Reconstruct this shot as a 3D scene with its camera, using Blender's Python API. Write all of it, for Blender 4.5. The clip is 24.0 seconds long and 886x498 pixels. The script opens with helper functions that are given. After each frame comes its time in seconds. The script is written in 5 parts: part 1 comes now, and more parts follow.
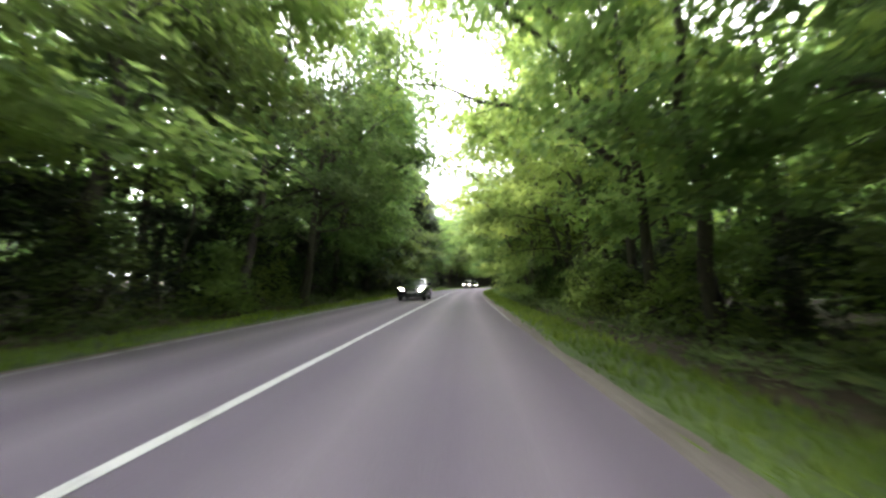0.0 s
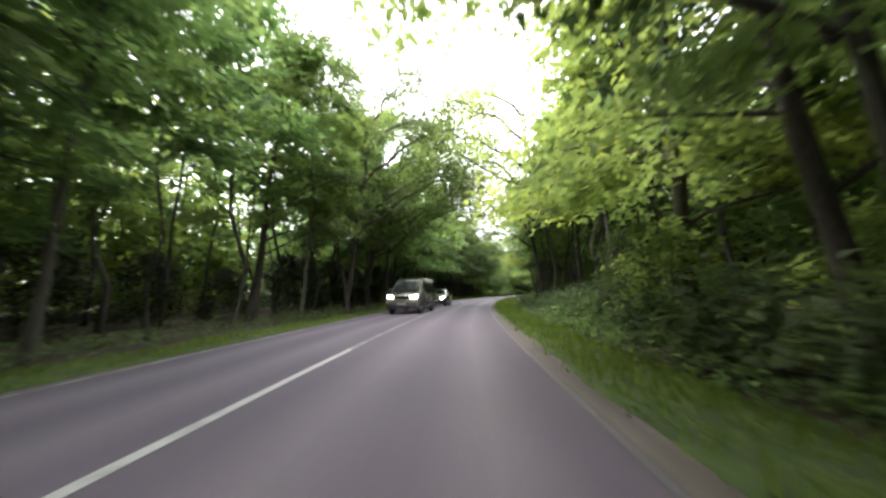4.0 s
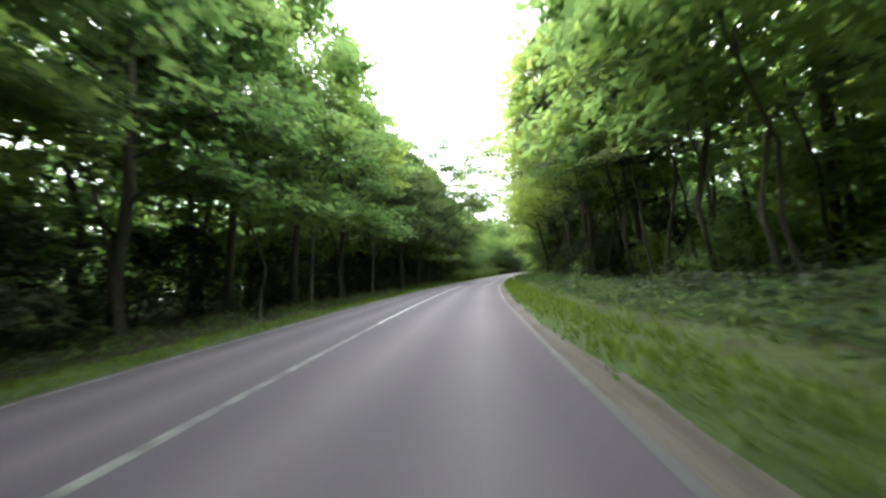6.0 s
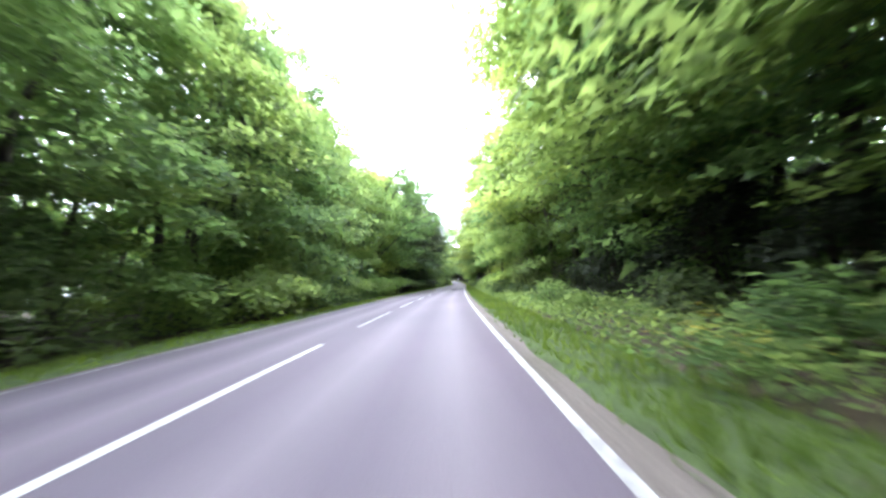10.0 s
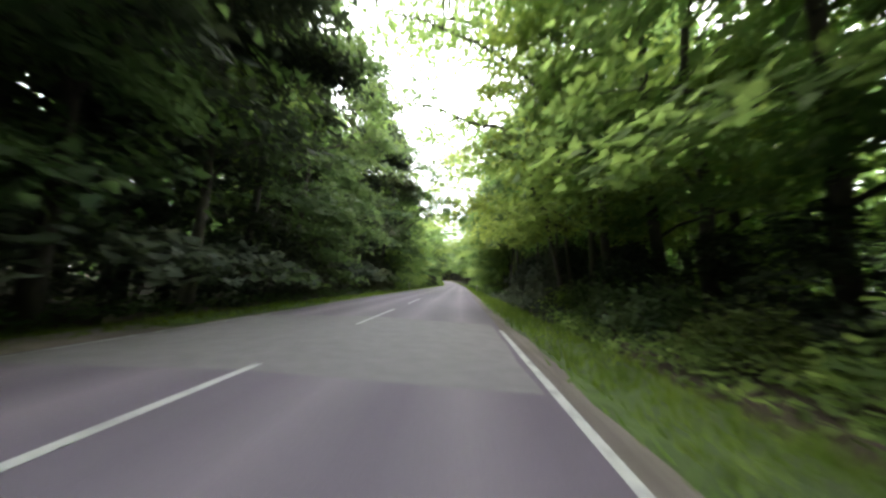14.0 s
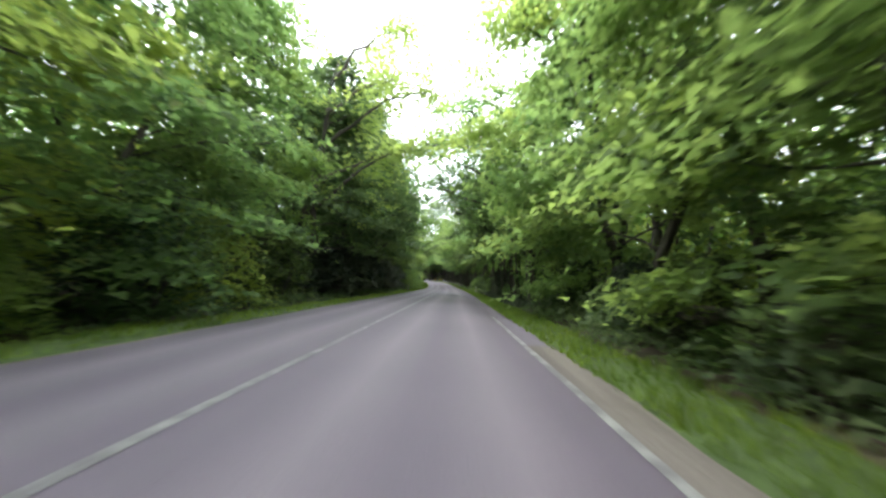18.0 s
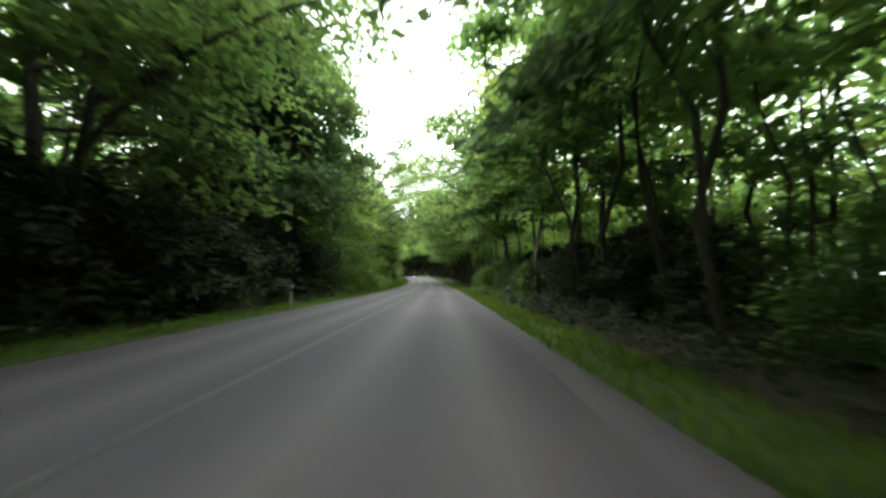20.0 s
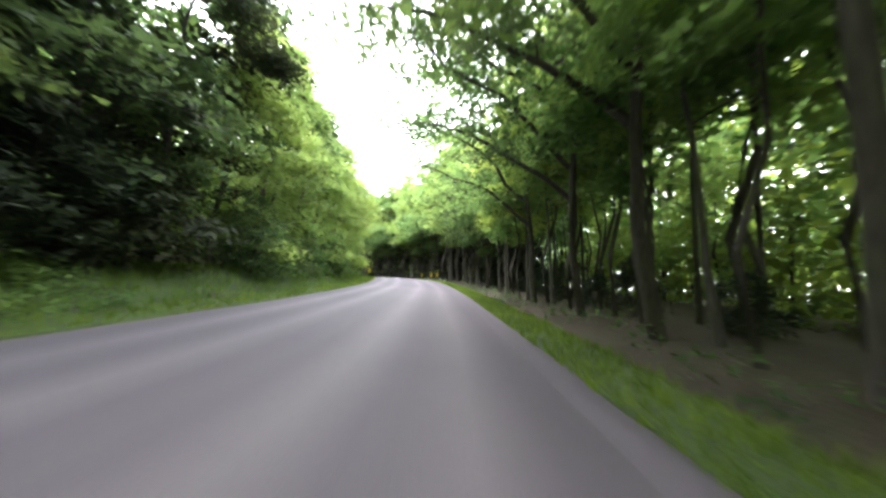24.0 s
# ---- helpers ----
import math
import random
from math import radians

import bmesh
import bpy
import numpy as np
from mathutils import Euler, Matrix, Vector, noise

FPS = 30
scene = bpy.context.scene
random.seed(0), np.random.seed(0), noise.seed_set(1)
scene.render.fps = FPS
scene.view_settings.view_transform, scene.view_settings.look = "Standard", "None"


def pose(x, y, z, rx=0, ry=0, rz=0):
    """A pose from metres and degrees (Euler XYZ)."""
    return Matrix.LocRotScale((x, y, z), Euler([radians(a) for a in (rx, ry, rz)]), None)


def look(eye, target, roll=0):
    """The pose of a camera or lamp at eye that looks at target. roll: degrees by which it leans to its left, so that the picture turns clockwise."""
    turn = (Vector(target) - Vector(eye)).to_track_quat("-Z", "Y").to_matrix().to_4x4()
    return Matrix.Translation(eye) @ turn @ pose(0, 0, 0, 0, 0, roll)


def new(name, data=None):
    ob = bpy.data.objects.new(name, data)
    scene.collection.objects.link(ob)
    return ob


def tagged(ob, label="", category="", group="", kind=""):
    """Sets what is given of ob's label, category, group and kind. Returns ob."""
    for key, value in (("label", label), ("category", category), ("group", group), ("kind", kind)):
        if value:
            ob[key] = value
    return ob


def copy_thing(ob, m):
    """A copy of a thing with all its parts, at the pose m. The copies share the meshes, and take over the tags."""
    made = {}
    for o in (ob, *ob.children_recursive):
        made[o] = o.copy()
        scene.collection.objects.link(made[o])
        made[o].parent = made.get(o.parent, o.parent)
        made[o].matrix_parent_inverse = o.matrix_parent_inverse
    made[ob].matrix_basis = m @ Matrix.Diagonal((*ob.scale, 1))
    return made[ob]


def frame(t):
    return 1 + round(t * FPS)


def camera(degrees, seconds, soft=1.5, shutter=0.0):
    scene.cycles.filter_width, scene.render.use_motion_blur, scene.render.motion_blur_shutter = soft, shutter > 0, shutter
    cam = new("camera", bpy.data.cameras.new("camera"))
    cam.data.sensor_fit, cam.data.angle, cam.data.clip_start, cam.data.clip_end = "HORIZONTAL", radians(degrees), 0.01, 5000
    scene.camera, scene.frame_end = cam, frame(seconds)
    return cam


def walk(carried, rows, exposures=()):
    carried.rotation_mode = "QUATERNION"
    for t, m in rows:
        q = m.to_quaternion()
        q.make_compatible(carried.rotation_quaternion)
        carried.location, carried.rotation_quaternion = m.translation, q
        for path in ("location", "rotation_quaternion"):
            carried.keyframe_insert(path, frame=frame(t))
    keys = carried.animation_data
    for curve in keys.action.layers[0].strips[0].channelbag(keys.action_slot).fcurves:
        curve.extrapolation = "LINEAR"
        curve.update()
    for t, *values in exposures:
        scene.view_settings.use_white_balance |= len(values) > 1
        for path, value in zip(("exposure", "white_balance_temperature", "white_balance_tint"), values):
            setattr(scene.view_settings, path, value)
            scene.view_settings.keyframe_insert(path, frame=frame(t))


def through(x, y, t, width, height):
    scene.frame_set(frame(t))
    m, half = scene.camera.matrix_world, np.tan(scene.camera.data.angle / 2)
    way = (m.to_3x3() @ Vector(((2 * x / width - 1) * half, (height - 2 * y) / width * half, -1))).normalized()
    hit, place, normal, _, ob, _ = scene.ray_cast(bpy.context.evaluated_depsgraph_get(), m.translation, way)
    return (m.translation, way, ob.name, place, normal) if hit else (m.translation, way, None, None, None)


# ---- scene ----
cam = camera(104.06, 24.0, soft=2.6, shutter=0.27)
PATH = [
    (0.0, pose(2.08, 0.00, 1.110, 95.70, -1.07, 3.73)),
    (0.5, pose(1.91, 8.10, 1.115, 95.59, -0.12, 2.38)),
    (1.0, pose(1.81, 16.19, 1.119, 95.60, 0.18, 1.09)),
    (1.5, pose(1.91, 24.28, 1.118, 95.60, -1.17, -0.10)),
    (2.0, pose(2.12, 32.36, 1.116, 95.67, -2.61, -0.68)),
    (2.5, pose(2.38, 40.44, 1.114, 96.01, -2.94, -0.00)),
    (3.0, pose(2.75, 48.50, 1.111, 96.51, -2.22, -0.10)),
    (3.5, pose(3.27, 56.54, 1.109, 97.09, -0.62, -0.89)),
    (4.0, pose(3.94, 64.57, 1.106, 97.29, 0.98, -1.98)),
    (4.5, pose(4.73, 72.59, 1.104, 96.65, 1.69, -3.04)),
    (5.0, pose(5.68, 80.57, 1.103, 95.08, 1.36, -3.95)),
    (5.5, pose(6.87, 88.51, 1.099, 94.35, 2.94, -5.10)),
    (6.0, pose(8.26, 96.42, 1.096, 94.42, 4.65, -6.52)),
    (6.5, pose(9.85, 104.30, 1.098, 95.64, 4.60, -8.97)),
    (7.0, pose(11.66, 112.11, 1.100, 96.56, 4.30, -11.58)),
    (7.5, pose(13.83, 119.83, 1.096, 96.03, 4.16, -13.50)),
    (8.0, pose(16.20, 127.51, 1.093, 95.37, 3.87, -15.19)),
    (8.5, pose(18.57, 135.17, 1.096, 95.43, 3.59, -16.39)),
    (9.0, pose(21.10, 142.80, 1.100, 95.61, 3.25, -17.66)),
    (9.5, pose(23.86, 150.36, 1.103, 95.58, 3.36, -19.62)),
    (10.0, pose(26.85, 157.85, 1.103, 95.62, 2.64, -21.54)),
    (10.5, pose(30.08, 165.24, 1.098, 95.96, -0.47, -22.88)),
    (11.0, pose(33.31, 172.63, 1.097, 96.16, -2.38, -23.31)),
    (11.5, pose(36.52, 180.04, 1.098, 96.27, -3.16, -22.91)),
    (12.0, pose(39.74, 187.46, 1.100, 96.28, -3.10, -22.37)),
    (12.5, pose(43.02, 194.85, 1.102, 96.20, -2.51, -22.43)),
    (13.0, pose(46.34, 202.23, 1.104, 96.07, -1.43, -23.22)),
    (13.5, pose(49.74, 209.57, 1.104, 95.78, -1.50, -23.01)),
    (14.0, pose(53.15, 216.91, 1.104, 95.48, -2.33, -22.47)),
    (14.5, pose(56.45, 224.32, 1.108, 95.23, -3.97, -22.25)),
    (15.0, pose(59.74, 231.72, 1.113, 95.09, -4.79, -22.25)),
    (15.5, pose(63.04, 239.11, 1.116, 95.57, -1.96, -22.48)),
    (16.0, pose(66.38, 246.49, 1.118, 96.02, 0.17, -22.89)),
    (16.5, pose(69.86, 253.80, 1.120, 95.46, -1.85, -23.79)),
    (17.0, pose(73.38, 261.10, 1.120, 94.92, -3.52, -23.72)),
    (17.5, pose(76.98, 268.35, 1.116, 95.62, -2.49, -23.93)),
    (18.0, pose(80.56, 275.61, 1.113, 95.70, -1.88, -23.61)),
    (18.5, pose(84.12, 282.89, 1.111, 95.24, -1.65, -22.89)),
    (19.0, pose(87.66, 290.17, 1.109, 94.73, -1.47, -22.50)),
    (19.5, pose(91.18, 297.47, 1.109, 94.63, -1.01, -23.19)),
    (20.0, pose(94.66, 304.78, 1.109, 95.04, -0.21, -25.10)),
    (20.5, pose(98.10, 312.13, 1.109, 95.05, -1.05, -25.33)),
    (21.0, pose(101.55, 319.47, 1.109, 94.97, -2.21, -24.76)),
    (21.5, pose(105.07, 326.77, 1.105, 95.03, -2.37, -24.08)),
    (22.0, pose(108.54, 334.12, 1.102, 95.06, -2.40, -23.38)),
    (22.5, pose(111.77, 341.56, 1.110, 95.15, -3.07, -23.11)),
    (23.0, pose(114.91, 349.05, 1.152, 95.40, -3.79, -22.82)),
    (23.5, pose(118.12, 356.51, 1.240, 95.60, -3.55, -22.46)),
    (24.0, pose(121.28, 364.00, 1.378, 95.80, -3.20, -21.93)),
]
EXPOSURES = [(t, stops, kelvin, tint) for t, stops, kelvin, tint in (
    (0.0, 2.63, 6450, 14), (1.0, 3.00, 6200, 15), (2.0, 2.90, 6150, 13), (2.5, 2.50, 6300, 15), (4.5, 1.80, 6500, 15), (5.0, 1.66, 6550, 4), (6.0, 2.08, 6400, 4),
    (7.0, 2.45, 5800, 9), (8.0, 2.15, 6750, 3), (9.0, 2.05, 5700, 13), (10.0, 2.68, 5750, 14), (10.5, 2.66, 5900, 15), (12.5, 2.24, 6300, 15), (13.0, 2.07, 6300, 12),
    (14.0, 2.41, 6500, 9), (15.0, 1.80, 6400, 10), (16.0, 2.38, 6300, 15), (17.0, 2.52, 5600, 25), (17.5, 2.26, 5900, 15), (19.5, 1.69, 6700, -4), (20.0, 1.65, 6700, -6),
    (21.0, 2.14, 5850, 11), (22.0, 2.27, 5550, 20), (23.0, 1.93, 6700, 2), (24.0, 2.62, 6300, 9))]
walk(cam, PATH, EXPOSURES)

# ---- world and sun: bright overcast ----
SUN_EL, SUN_AZ = radians(58), radians(-50)
world = bpy.data.worlds.new("sky")
scene.world = world
world.use_nodes = True
wn = world.node_tree
bg = wn.nodes["Background"]
sky = wn.nodes.new("ShaderNodeTexSky")
sky.sky_type, sky.sun_disc = "NISHITA", False
sky.sun_elevation, sky.sun_rotation = SUN_EL, SUN_AZ
sky.air_density, sky.dust_density = 1.0, 3.0
cloud = wn.nodes.new("ShaderNodeMix")
cloud.data_type = "RGBA"
cloud.inputs[0].default_value = 0.8
cloud.inputs[7].default_value = (13.0, 13.3, 13.6, 1)
wn.links.new(sky.outputs[0], cloud.inputs[6])
wn.links.new(cloud.outputs[2], bg.inputs[0])
bg.inputs[1].default_value = 0.14
sun = new("sun", bpy.data.lights.new("sun", "SUN"))
sun.data.energy, sun.data.angle, sun.data.color = 1.0, radians(35), (1.0, 0.96, 0.88)
sun.matrix_world = look(Vector((math.sin(SUN_AZ) * math.cos(SUN_EL), math.cos(SUN_AZ) * math.cos(SUN_EL), math.sin(SUN_EL))) * 100, (0, 0, 0))

# ---- the road's line: curvature (1/km, left positive) every 35 m from -20 m ----
KAPPA = [0.95, -0.48, -2.02, -3.37, -3.73, -2.25, -0.74, -0.15, -0.11, -0.14, 0.38, 1.1, 1.59, 8.0, 22.0, 16.0, 8.0, 5.0]
S = np.arange(-60.0, 601.0, 1.0)
kap = np.interp(S, -20 + 35.0 * np.arange(len(KAPPA)), KAPPA) * 1e-3
TH = np.concatenate([[0], np.cumsum((kap[1:] + kap[:-1]) / 2)])
TH -= np.interp(0, S, TH)
XC = np.concatenate([[0], np.cumsum(-np.sin((TH[1:] + TH[:-1]) / 2))])
YC = np.concatenate([[0], np.cumsum(np.cos((TH[1:] + TH[:-1]) / 2))])
XC -= np.interp(0, S, XC)
YC -= np.interp(0, S, YC)
# the road climbs gently towards the last bend
RISE = np.cumsum(np.interp(S, [360, 430, 448, 485], [0, 0.045, 0.0, -0.02]))
CROWN = 0.027


def heading(s):
    return np.interp(s, S, TH)


def road_xy(s, d):
    """World x, y of the point s metres along the road and d metres right of its centre."""
    th = np.interp(s, S, TH)
    return np.interp(s, S, XC) + d * np.cos(th), np.interp(s, S, YC) + d * np.sin(th)


def smooth(a, b, x):
    u = np.clip((x - a) / (b - a), 0, 1)
    return u * u * (3 - 2 * u)


def ground_z(s, d):
    """Height of the ground: cambered road, shallow verge, grass banks and a gently uneven forest floor."""
    s, d = np.broadcast_arrays(np.asarray(s, float), np.asarray(d, float))
    a = np.abs(d)
    z = -CROWN * np.minimum(a, 4.2) - 0.10 * smooth(4.2, 6.0, a)
    z = z + smooth(6, 14, a) * (0.25 * np.sin(s * 0.11 + d * 0.3) + 0.2 * np.sin(s * 0.037 - d * 0.21 + 1.0) + 0.15)
    z = z + np.where(d > 0, 1.2 * smooth(5.0, 9.5, a) * smooth(74, 84, s) * (1 - smooth(90, 108, s)), 0)
    z = z + np.where(d > 0, 0.35 * smooth(5.2, 8.5, a) * smooth(118, 130, s) * (1 - smooth(160, 180, s)), 0)
    z = z + np.where(d < 0, 1.15 * smooth(5.2, 9.0, a) * smooth(366, 378, s) * (1 - smooth(425, 445, s)), 0)
    return z + np.interp(s, S, RISE)


def place(s, d, turn=0.0, dz=0.0, scale=1.0):
    x, y = road_xy(s, d)
    return pose(float(x), float(y), float(ground_z(s, d)) + dz, 0, 0, math.degrees(float(heading(s))) + turn) @ Matrix.Diagonal((scale, scale, scale, 1))


# ---- materials ----
def material(name):
    m = bpy.data.materials.new(name)
    m.use_nodes = True
    nt = m.node_tree
    return m, nt, nt.nodes["Principled BSDF"]


def node(nt, kind, **values):
    n = nt.nodes.new(kind)
    for k, v in values.items():
        n.inputs[k].default_value = v
    return n


def ramp(nt, fac, stops):
    r = nt.nodes.new("ShaderNodeValToRGB")
    e = r.color_ramp.elements
    while len(e) < len(stops):
        e.new(0.5)
    for el, (p, c) in zip(e, stops):
        el.position, el.color = p, (*c, 1)
    nt.links.new(fac, r.inputs[0])
    return r.outputs[0]


def mix(nt, fac, a, b, blend="MIX"):
    m = nt.nodes.new("ShaderNodeMix")
    m.data_type, m.blend_type = "RGBA", blend
    for sock, v in ((m.inputs[0], fac), (m.inputs[6], a), (m.inputs[7], b)):
        if isinstance(v, (int, float)):
            sock.default_value = v
        elif isinstance(v, tuple):
            sock.default_value = (*v, 1)
        else:
            nt.links.new(v, sock)
    return m.outputs[2]


def noise_of(nt, scale, detail=4.0, coords=None, rough=0.55):
    n = node(nt, "ShaderNodeTexNoise", Scale=scale, Detail=detail, Roughness=rough)
    if coords is None:
        coords = nt.nodes.new("ShaderNodeTexCoord").outputs["Object"]
    nt.links.new(coords, n.inputs["Vector"])
    return n.outputs["Fac"]


def bump(nt, height, bsdf, strength=0.4, distance=0.02):
    b = node(nt, "ShaderNodeBump", Strength=strength, Distance=distance)
    nt.links.new(height, b.inputs["Height"])
    nt.links.new(b.outputs[0], bsdf.inputs["Normal"])


def maths(nt, op, a, b=0.0):
    m = nt.nodes.new("ShaderNodeMath")
    m.operation = op
    for sock, v in zip(m.inputs, (a, b)):
        if isinstance(v, (int, float)):
            sock.default_value = v
        else:
            nt.links.new(v, sock)
    return m.outputs[0]


def plain(name, colour, rough=0.5, metal=0.0, vary=0.15, scale=6.0, relief=0.0):
    m, nt, b = material(name)
    n = noise_of(nt, scale)
    lo = tuple(c * (1 - vary) for c in colour)
    hi = tuple(min(1, c * (1 + vary)) for c in colour)
    nt.links.new(ramp(nt, n, [(0.3, lo), (0.7, hi)]), b.inputs["Base Color"])
    b.inputs["Roughness"].default_value, b.inputs["Metallic"].default_value = rough, metal
    if relief:
        bump(nt, noise_of(nt, scale * 6), b, relief)
    return m


def leaf_material(name, dark, light, glow, through=0.45):
    """Leaves: each one its own shade, let light through, slightly glossy."""
    m, nt, b = material(name)
    geo = nt.nodes.new("ShaderNodeNewGeometry")
    obj = nt.nodes.new("ShaderNodeObjectInfo")
    col = ramp(nt, geo.outputs["Random Per Island"], [(0.0, dark), (1.0, light)])
    tone = ramp(nt, obj.outputs["Random"], [(0.0, (0.72, 0.80, 0.75)), (0.5, (1.0, 1.0, 1.0)), (1.0, (1.2, 1.1, 0.84))])
    patch = ramp(nt, noise_of(nt, 0.55, 2.0), [(0.32, (0.72, 0.78, 0.82)), (0.5, (1.0, 1.0, 1.0)), (0.68, (1.2, 1.15, 1.0))])
    tone = mix(nt, 1.0, tone, patch, "MULTIPLY")
    col = mix(nt, 1.0, col, tone, "MULTIPLY")
    nt.links.new(col, b.inputs["Base Color"])
    b.inputs["Roughness"].default_value = 0.6
    b.inputs["Specular IOR Level"].default_value = 0.16
    tr = nt.nodes.new("ShaderNodeBsdfTranslucent")
    nt.links.new(mix(nt, 1.0, ramp(nt, geo.outputs["Random Per Island"], [(0.0, tuple(0.82 * g for g in glow)), (1.0, glow)]), tone, "MULTIPLY"), tr.inputs[0])
    ms = nt.nodes.new("ShaderNodeMixShader")
    ms.inputs[0].default_value = through
    nt.links.new(b.outputs[0], ms.inputs[1])
    nt.links.new(tr.outputs[0], ms.inputs[2])
    nt.links.new(ms.outputs[0], nt.nodes["Material Output"].inputs[0])
    return m


LEAF = {
    "fresh": leaf_material("fresh_leaf", (0.124, 0.179, 0.069), (0.171, 0.227, 0.094), (0.399, 0.523, 0.152), 0.62),
    "mid": leaf_material("green_leaf", (0.085, 0.140, 0.061), (0.124, 0.182, 0.081), (0.288, 0.425, 0.136), 0.60),
    # deep is both a darker green tone and painted shade under the canopy
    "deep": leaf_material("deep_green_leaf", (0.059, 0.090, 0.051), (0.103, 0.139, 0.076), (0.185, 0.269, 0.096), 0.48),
    # dusk puts the shade of the closed stands into the leaf colour
    "dusk": leaf_material("shade_painted_leaf", (0.037, 0.048, 0.035), (0.064, 0.078, 0.052), (0.083, 0.107, 0.049), 0.22),
    "lime": leaf_material("lime_green_leaf", (0.107, 0.148, 0.044), (0.156, 0.205, 0.063), (0.409, 0.485, 0.101), 0.58),
    "gold": leaf_material("yellow_green_leaf", (0.150, 0.195, 0.050), (0.225, 0.262, 0.078), (0.460, 0.540, 0.120)),
    "grass": leaf_material("grass_blade", (0.063, 0.116, 0.025), (0.157, 0.225, 0.047), (0.239, 0.353, 0.058), 0.36),
}


def bark_material(name, a, b_, moss):
    m, nt, b = material(name)
    co = nt.nodes.new("ShaderNodeTexCoord").outputs["Object"]
    mp = node(nt, "ShaderNodeMapping", Scale=(6.0, 6.0, 1.2))
    nt.links.new(co, mp.inputs["Vector"])
    n = noise_of(nt, 2.5, 6.0, mp.outputs[0])
    col = ramp(nt, n, [(0.3, a), (0.7, b_)])
    col = mix(nt, ramp(nt, noise_of(nt, 0.8, 3.0), [(0.5, (0, 0, 0)), (0.7, (0.7, 0.7, 0.7))]), col, moss)
    nt.links.new(col, b.inputs["Base Color"])
    b.inputs["Roughness"].default_value = 0.9
    bump(nt, n, b, 0.7, 0.03)
    return m


BARK = bark_material("grey_brown_bark", (0.034, 0.029, 0.024), (0.088, 0.075, 0.063), (0.045, 0.058, 0.025))
BARK_PALE = bark_material("pale_grey_bark", (0.055, 0.05, 0.043), (0.125, 0.113, 0.098), (0.075, 0.085, 0.045))


def asphalt_material():
    """Worn grey asphalt: paler wheel tracks along the lanes, grain, patches and fine seams. UV holds metres across and along."""
    m, nt, b = material("worn_asphalt")
    uv = nt.nodes.new("ShaderNodeUVMap").outputs[0]
    sep = nt.nodes.new("ShaderNodeSeparateXYZ")
    nt.links.new(uv, sep.inputs[0])
    d = sep.outputs[0]
    st = node(nt, "ShaderNodeMapping", Scale=(1.0, 0.05, 1.0))
    nt.links.new(uv, st.inputs["Vector"])
    streak = noise_of(nt, 2.2, 4.0, st.outputs[0])
    wob = maths(nt, "MULTIPLY", maths(nt, "SUBTRACT", noise_of(nt, 0.05, 2.0, uv), 0.5), 0.8)
    dd = maths(nt, "ADD", d, wob)
    # distance to the nearest wheel track
    tracks = None
    for c in (-2.45, -0.95, 1.05, 2.55):
        t = maths(nt, "ABSOLUTE", maths(nt, "SUBTRACT", dd, c))
        tracks = t if tracks is None else maths(nt, "MINIMUM", tracks, t)
    pale = maths(nt, "SUBTRACT", 1.0, maths(nt, "DIVIDE", tracks, 0.62))
    pale = maths(nt, "MAXIMUM", pale, 0.0)
    col = mix(nt, pale, (0.118, 0.094, 0.127), (0.166, 0.136, 0.169))
    col = mix(nt, ramp(nt, streak, [(0.35, (0, 0, 0)), (0.75, (0.5, 0.5, 0.5))]), col, (0.130, 0.112, 0.136))
    big = noise_of(nt, 0.12, 3.0, uv)
    col = mix(nt, 1.0, col, ramp(nt, big, [(0.3, (0.85, 0.85, 0.87)), (0.7, (1.12, 1.1, 1.08))]), "MULTIPLY")
    fine = noise_of(nt, 60.0, 3.0, uv)
    col = mix(nt, 1.0, col, ramp(nt, fine, [(0.3, (0.82, 0.82, 0.82)), (0.7, (1.15, 1.15, 1.15))]), "MULTIPLY")
    nt.links.new(col, b.inputs["Base Color"])
    nt.links.new(ramp(nt, pale, [(0.0, (0.78,) * 3), (1.0, (0.68,) * 3)]), b.inputs["Roughness"])
    bump(nt, fine, b, 0.35, 0.01)
    return m


ASPHALT = asphalt_material()


def paint_material(name, wear, top=0.7):
    m, nt, b = material(name)
    co = nt.nodes.new("ShaderNodeTexCoord").outputs["Object"]
    w = noise_of(nt, 3.0, 8.0, co, 0.7)
    col = ramp(nt, w, [(wear - 0.12, (0.112, 0.101, 0.114)), (wear + 0.1, (top, top * 0.985, top * 0.985))])
    nt.links.new(col, b.inputs["Base Color"])
    b.inputs["Roughness"].default_value = 0.6
    bump(nt, noise_of(nt, 50.0, 3.0, co), b, 0.3, 0.01)
    return m


PAINT = paint_material("white_road_paint", 0.38, 0.5)
PAINT_WORN = paint_material("worn_road_paint", 0.54, 0.36)
PAINT_DULL = paint_material("dulled_road_paint", 0.42, 0.42)
PAINT_FAINT = paint_material("faint_road_paint", 0.56, 0.26)
PAINT_GHOST = paint_material("nearly_gone_road_paint", 0.66, 0.175)
PATCH = plain("pale_asphalt_patch", (0.15, 0.136, 0.146), 0.75, 0, 0.12, 3.0, 0.3)
SEAM = plain("tar_seam", (0.075, 0.07, 0.08), 0.6, 0, 0.25, 4.0, 0.2)


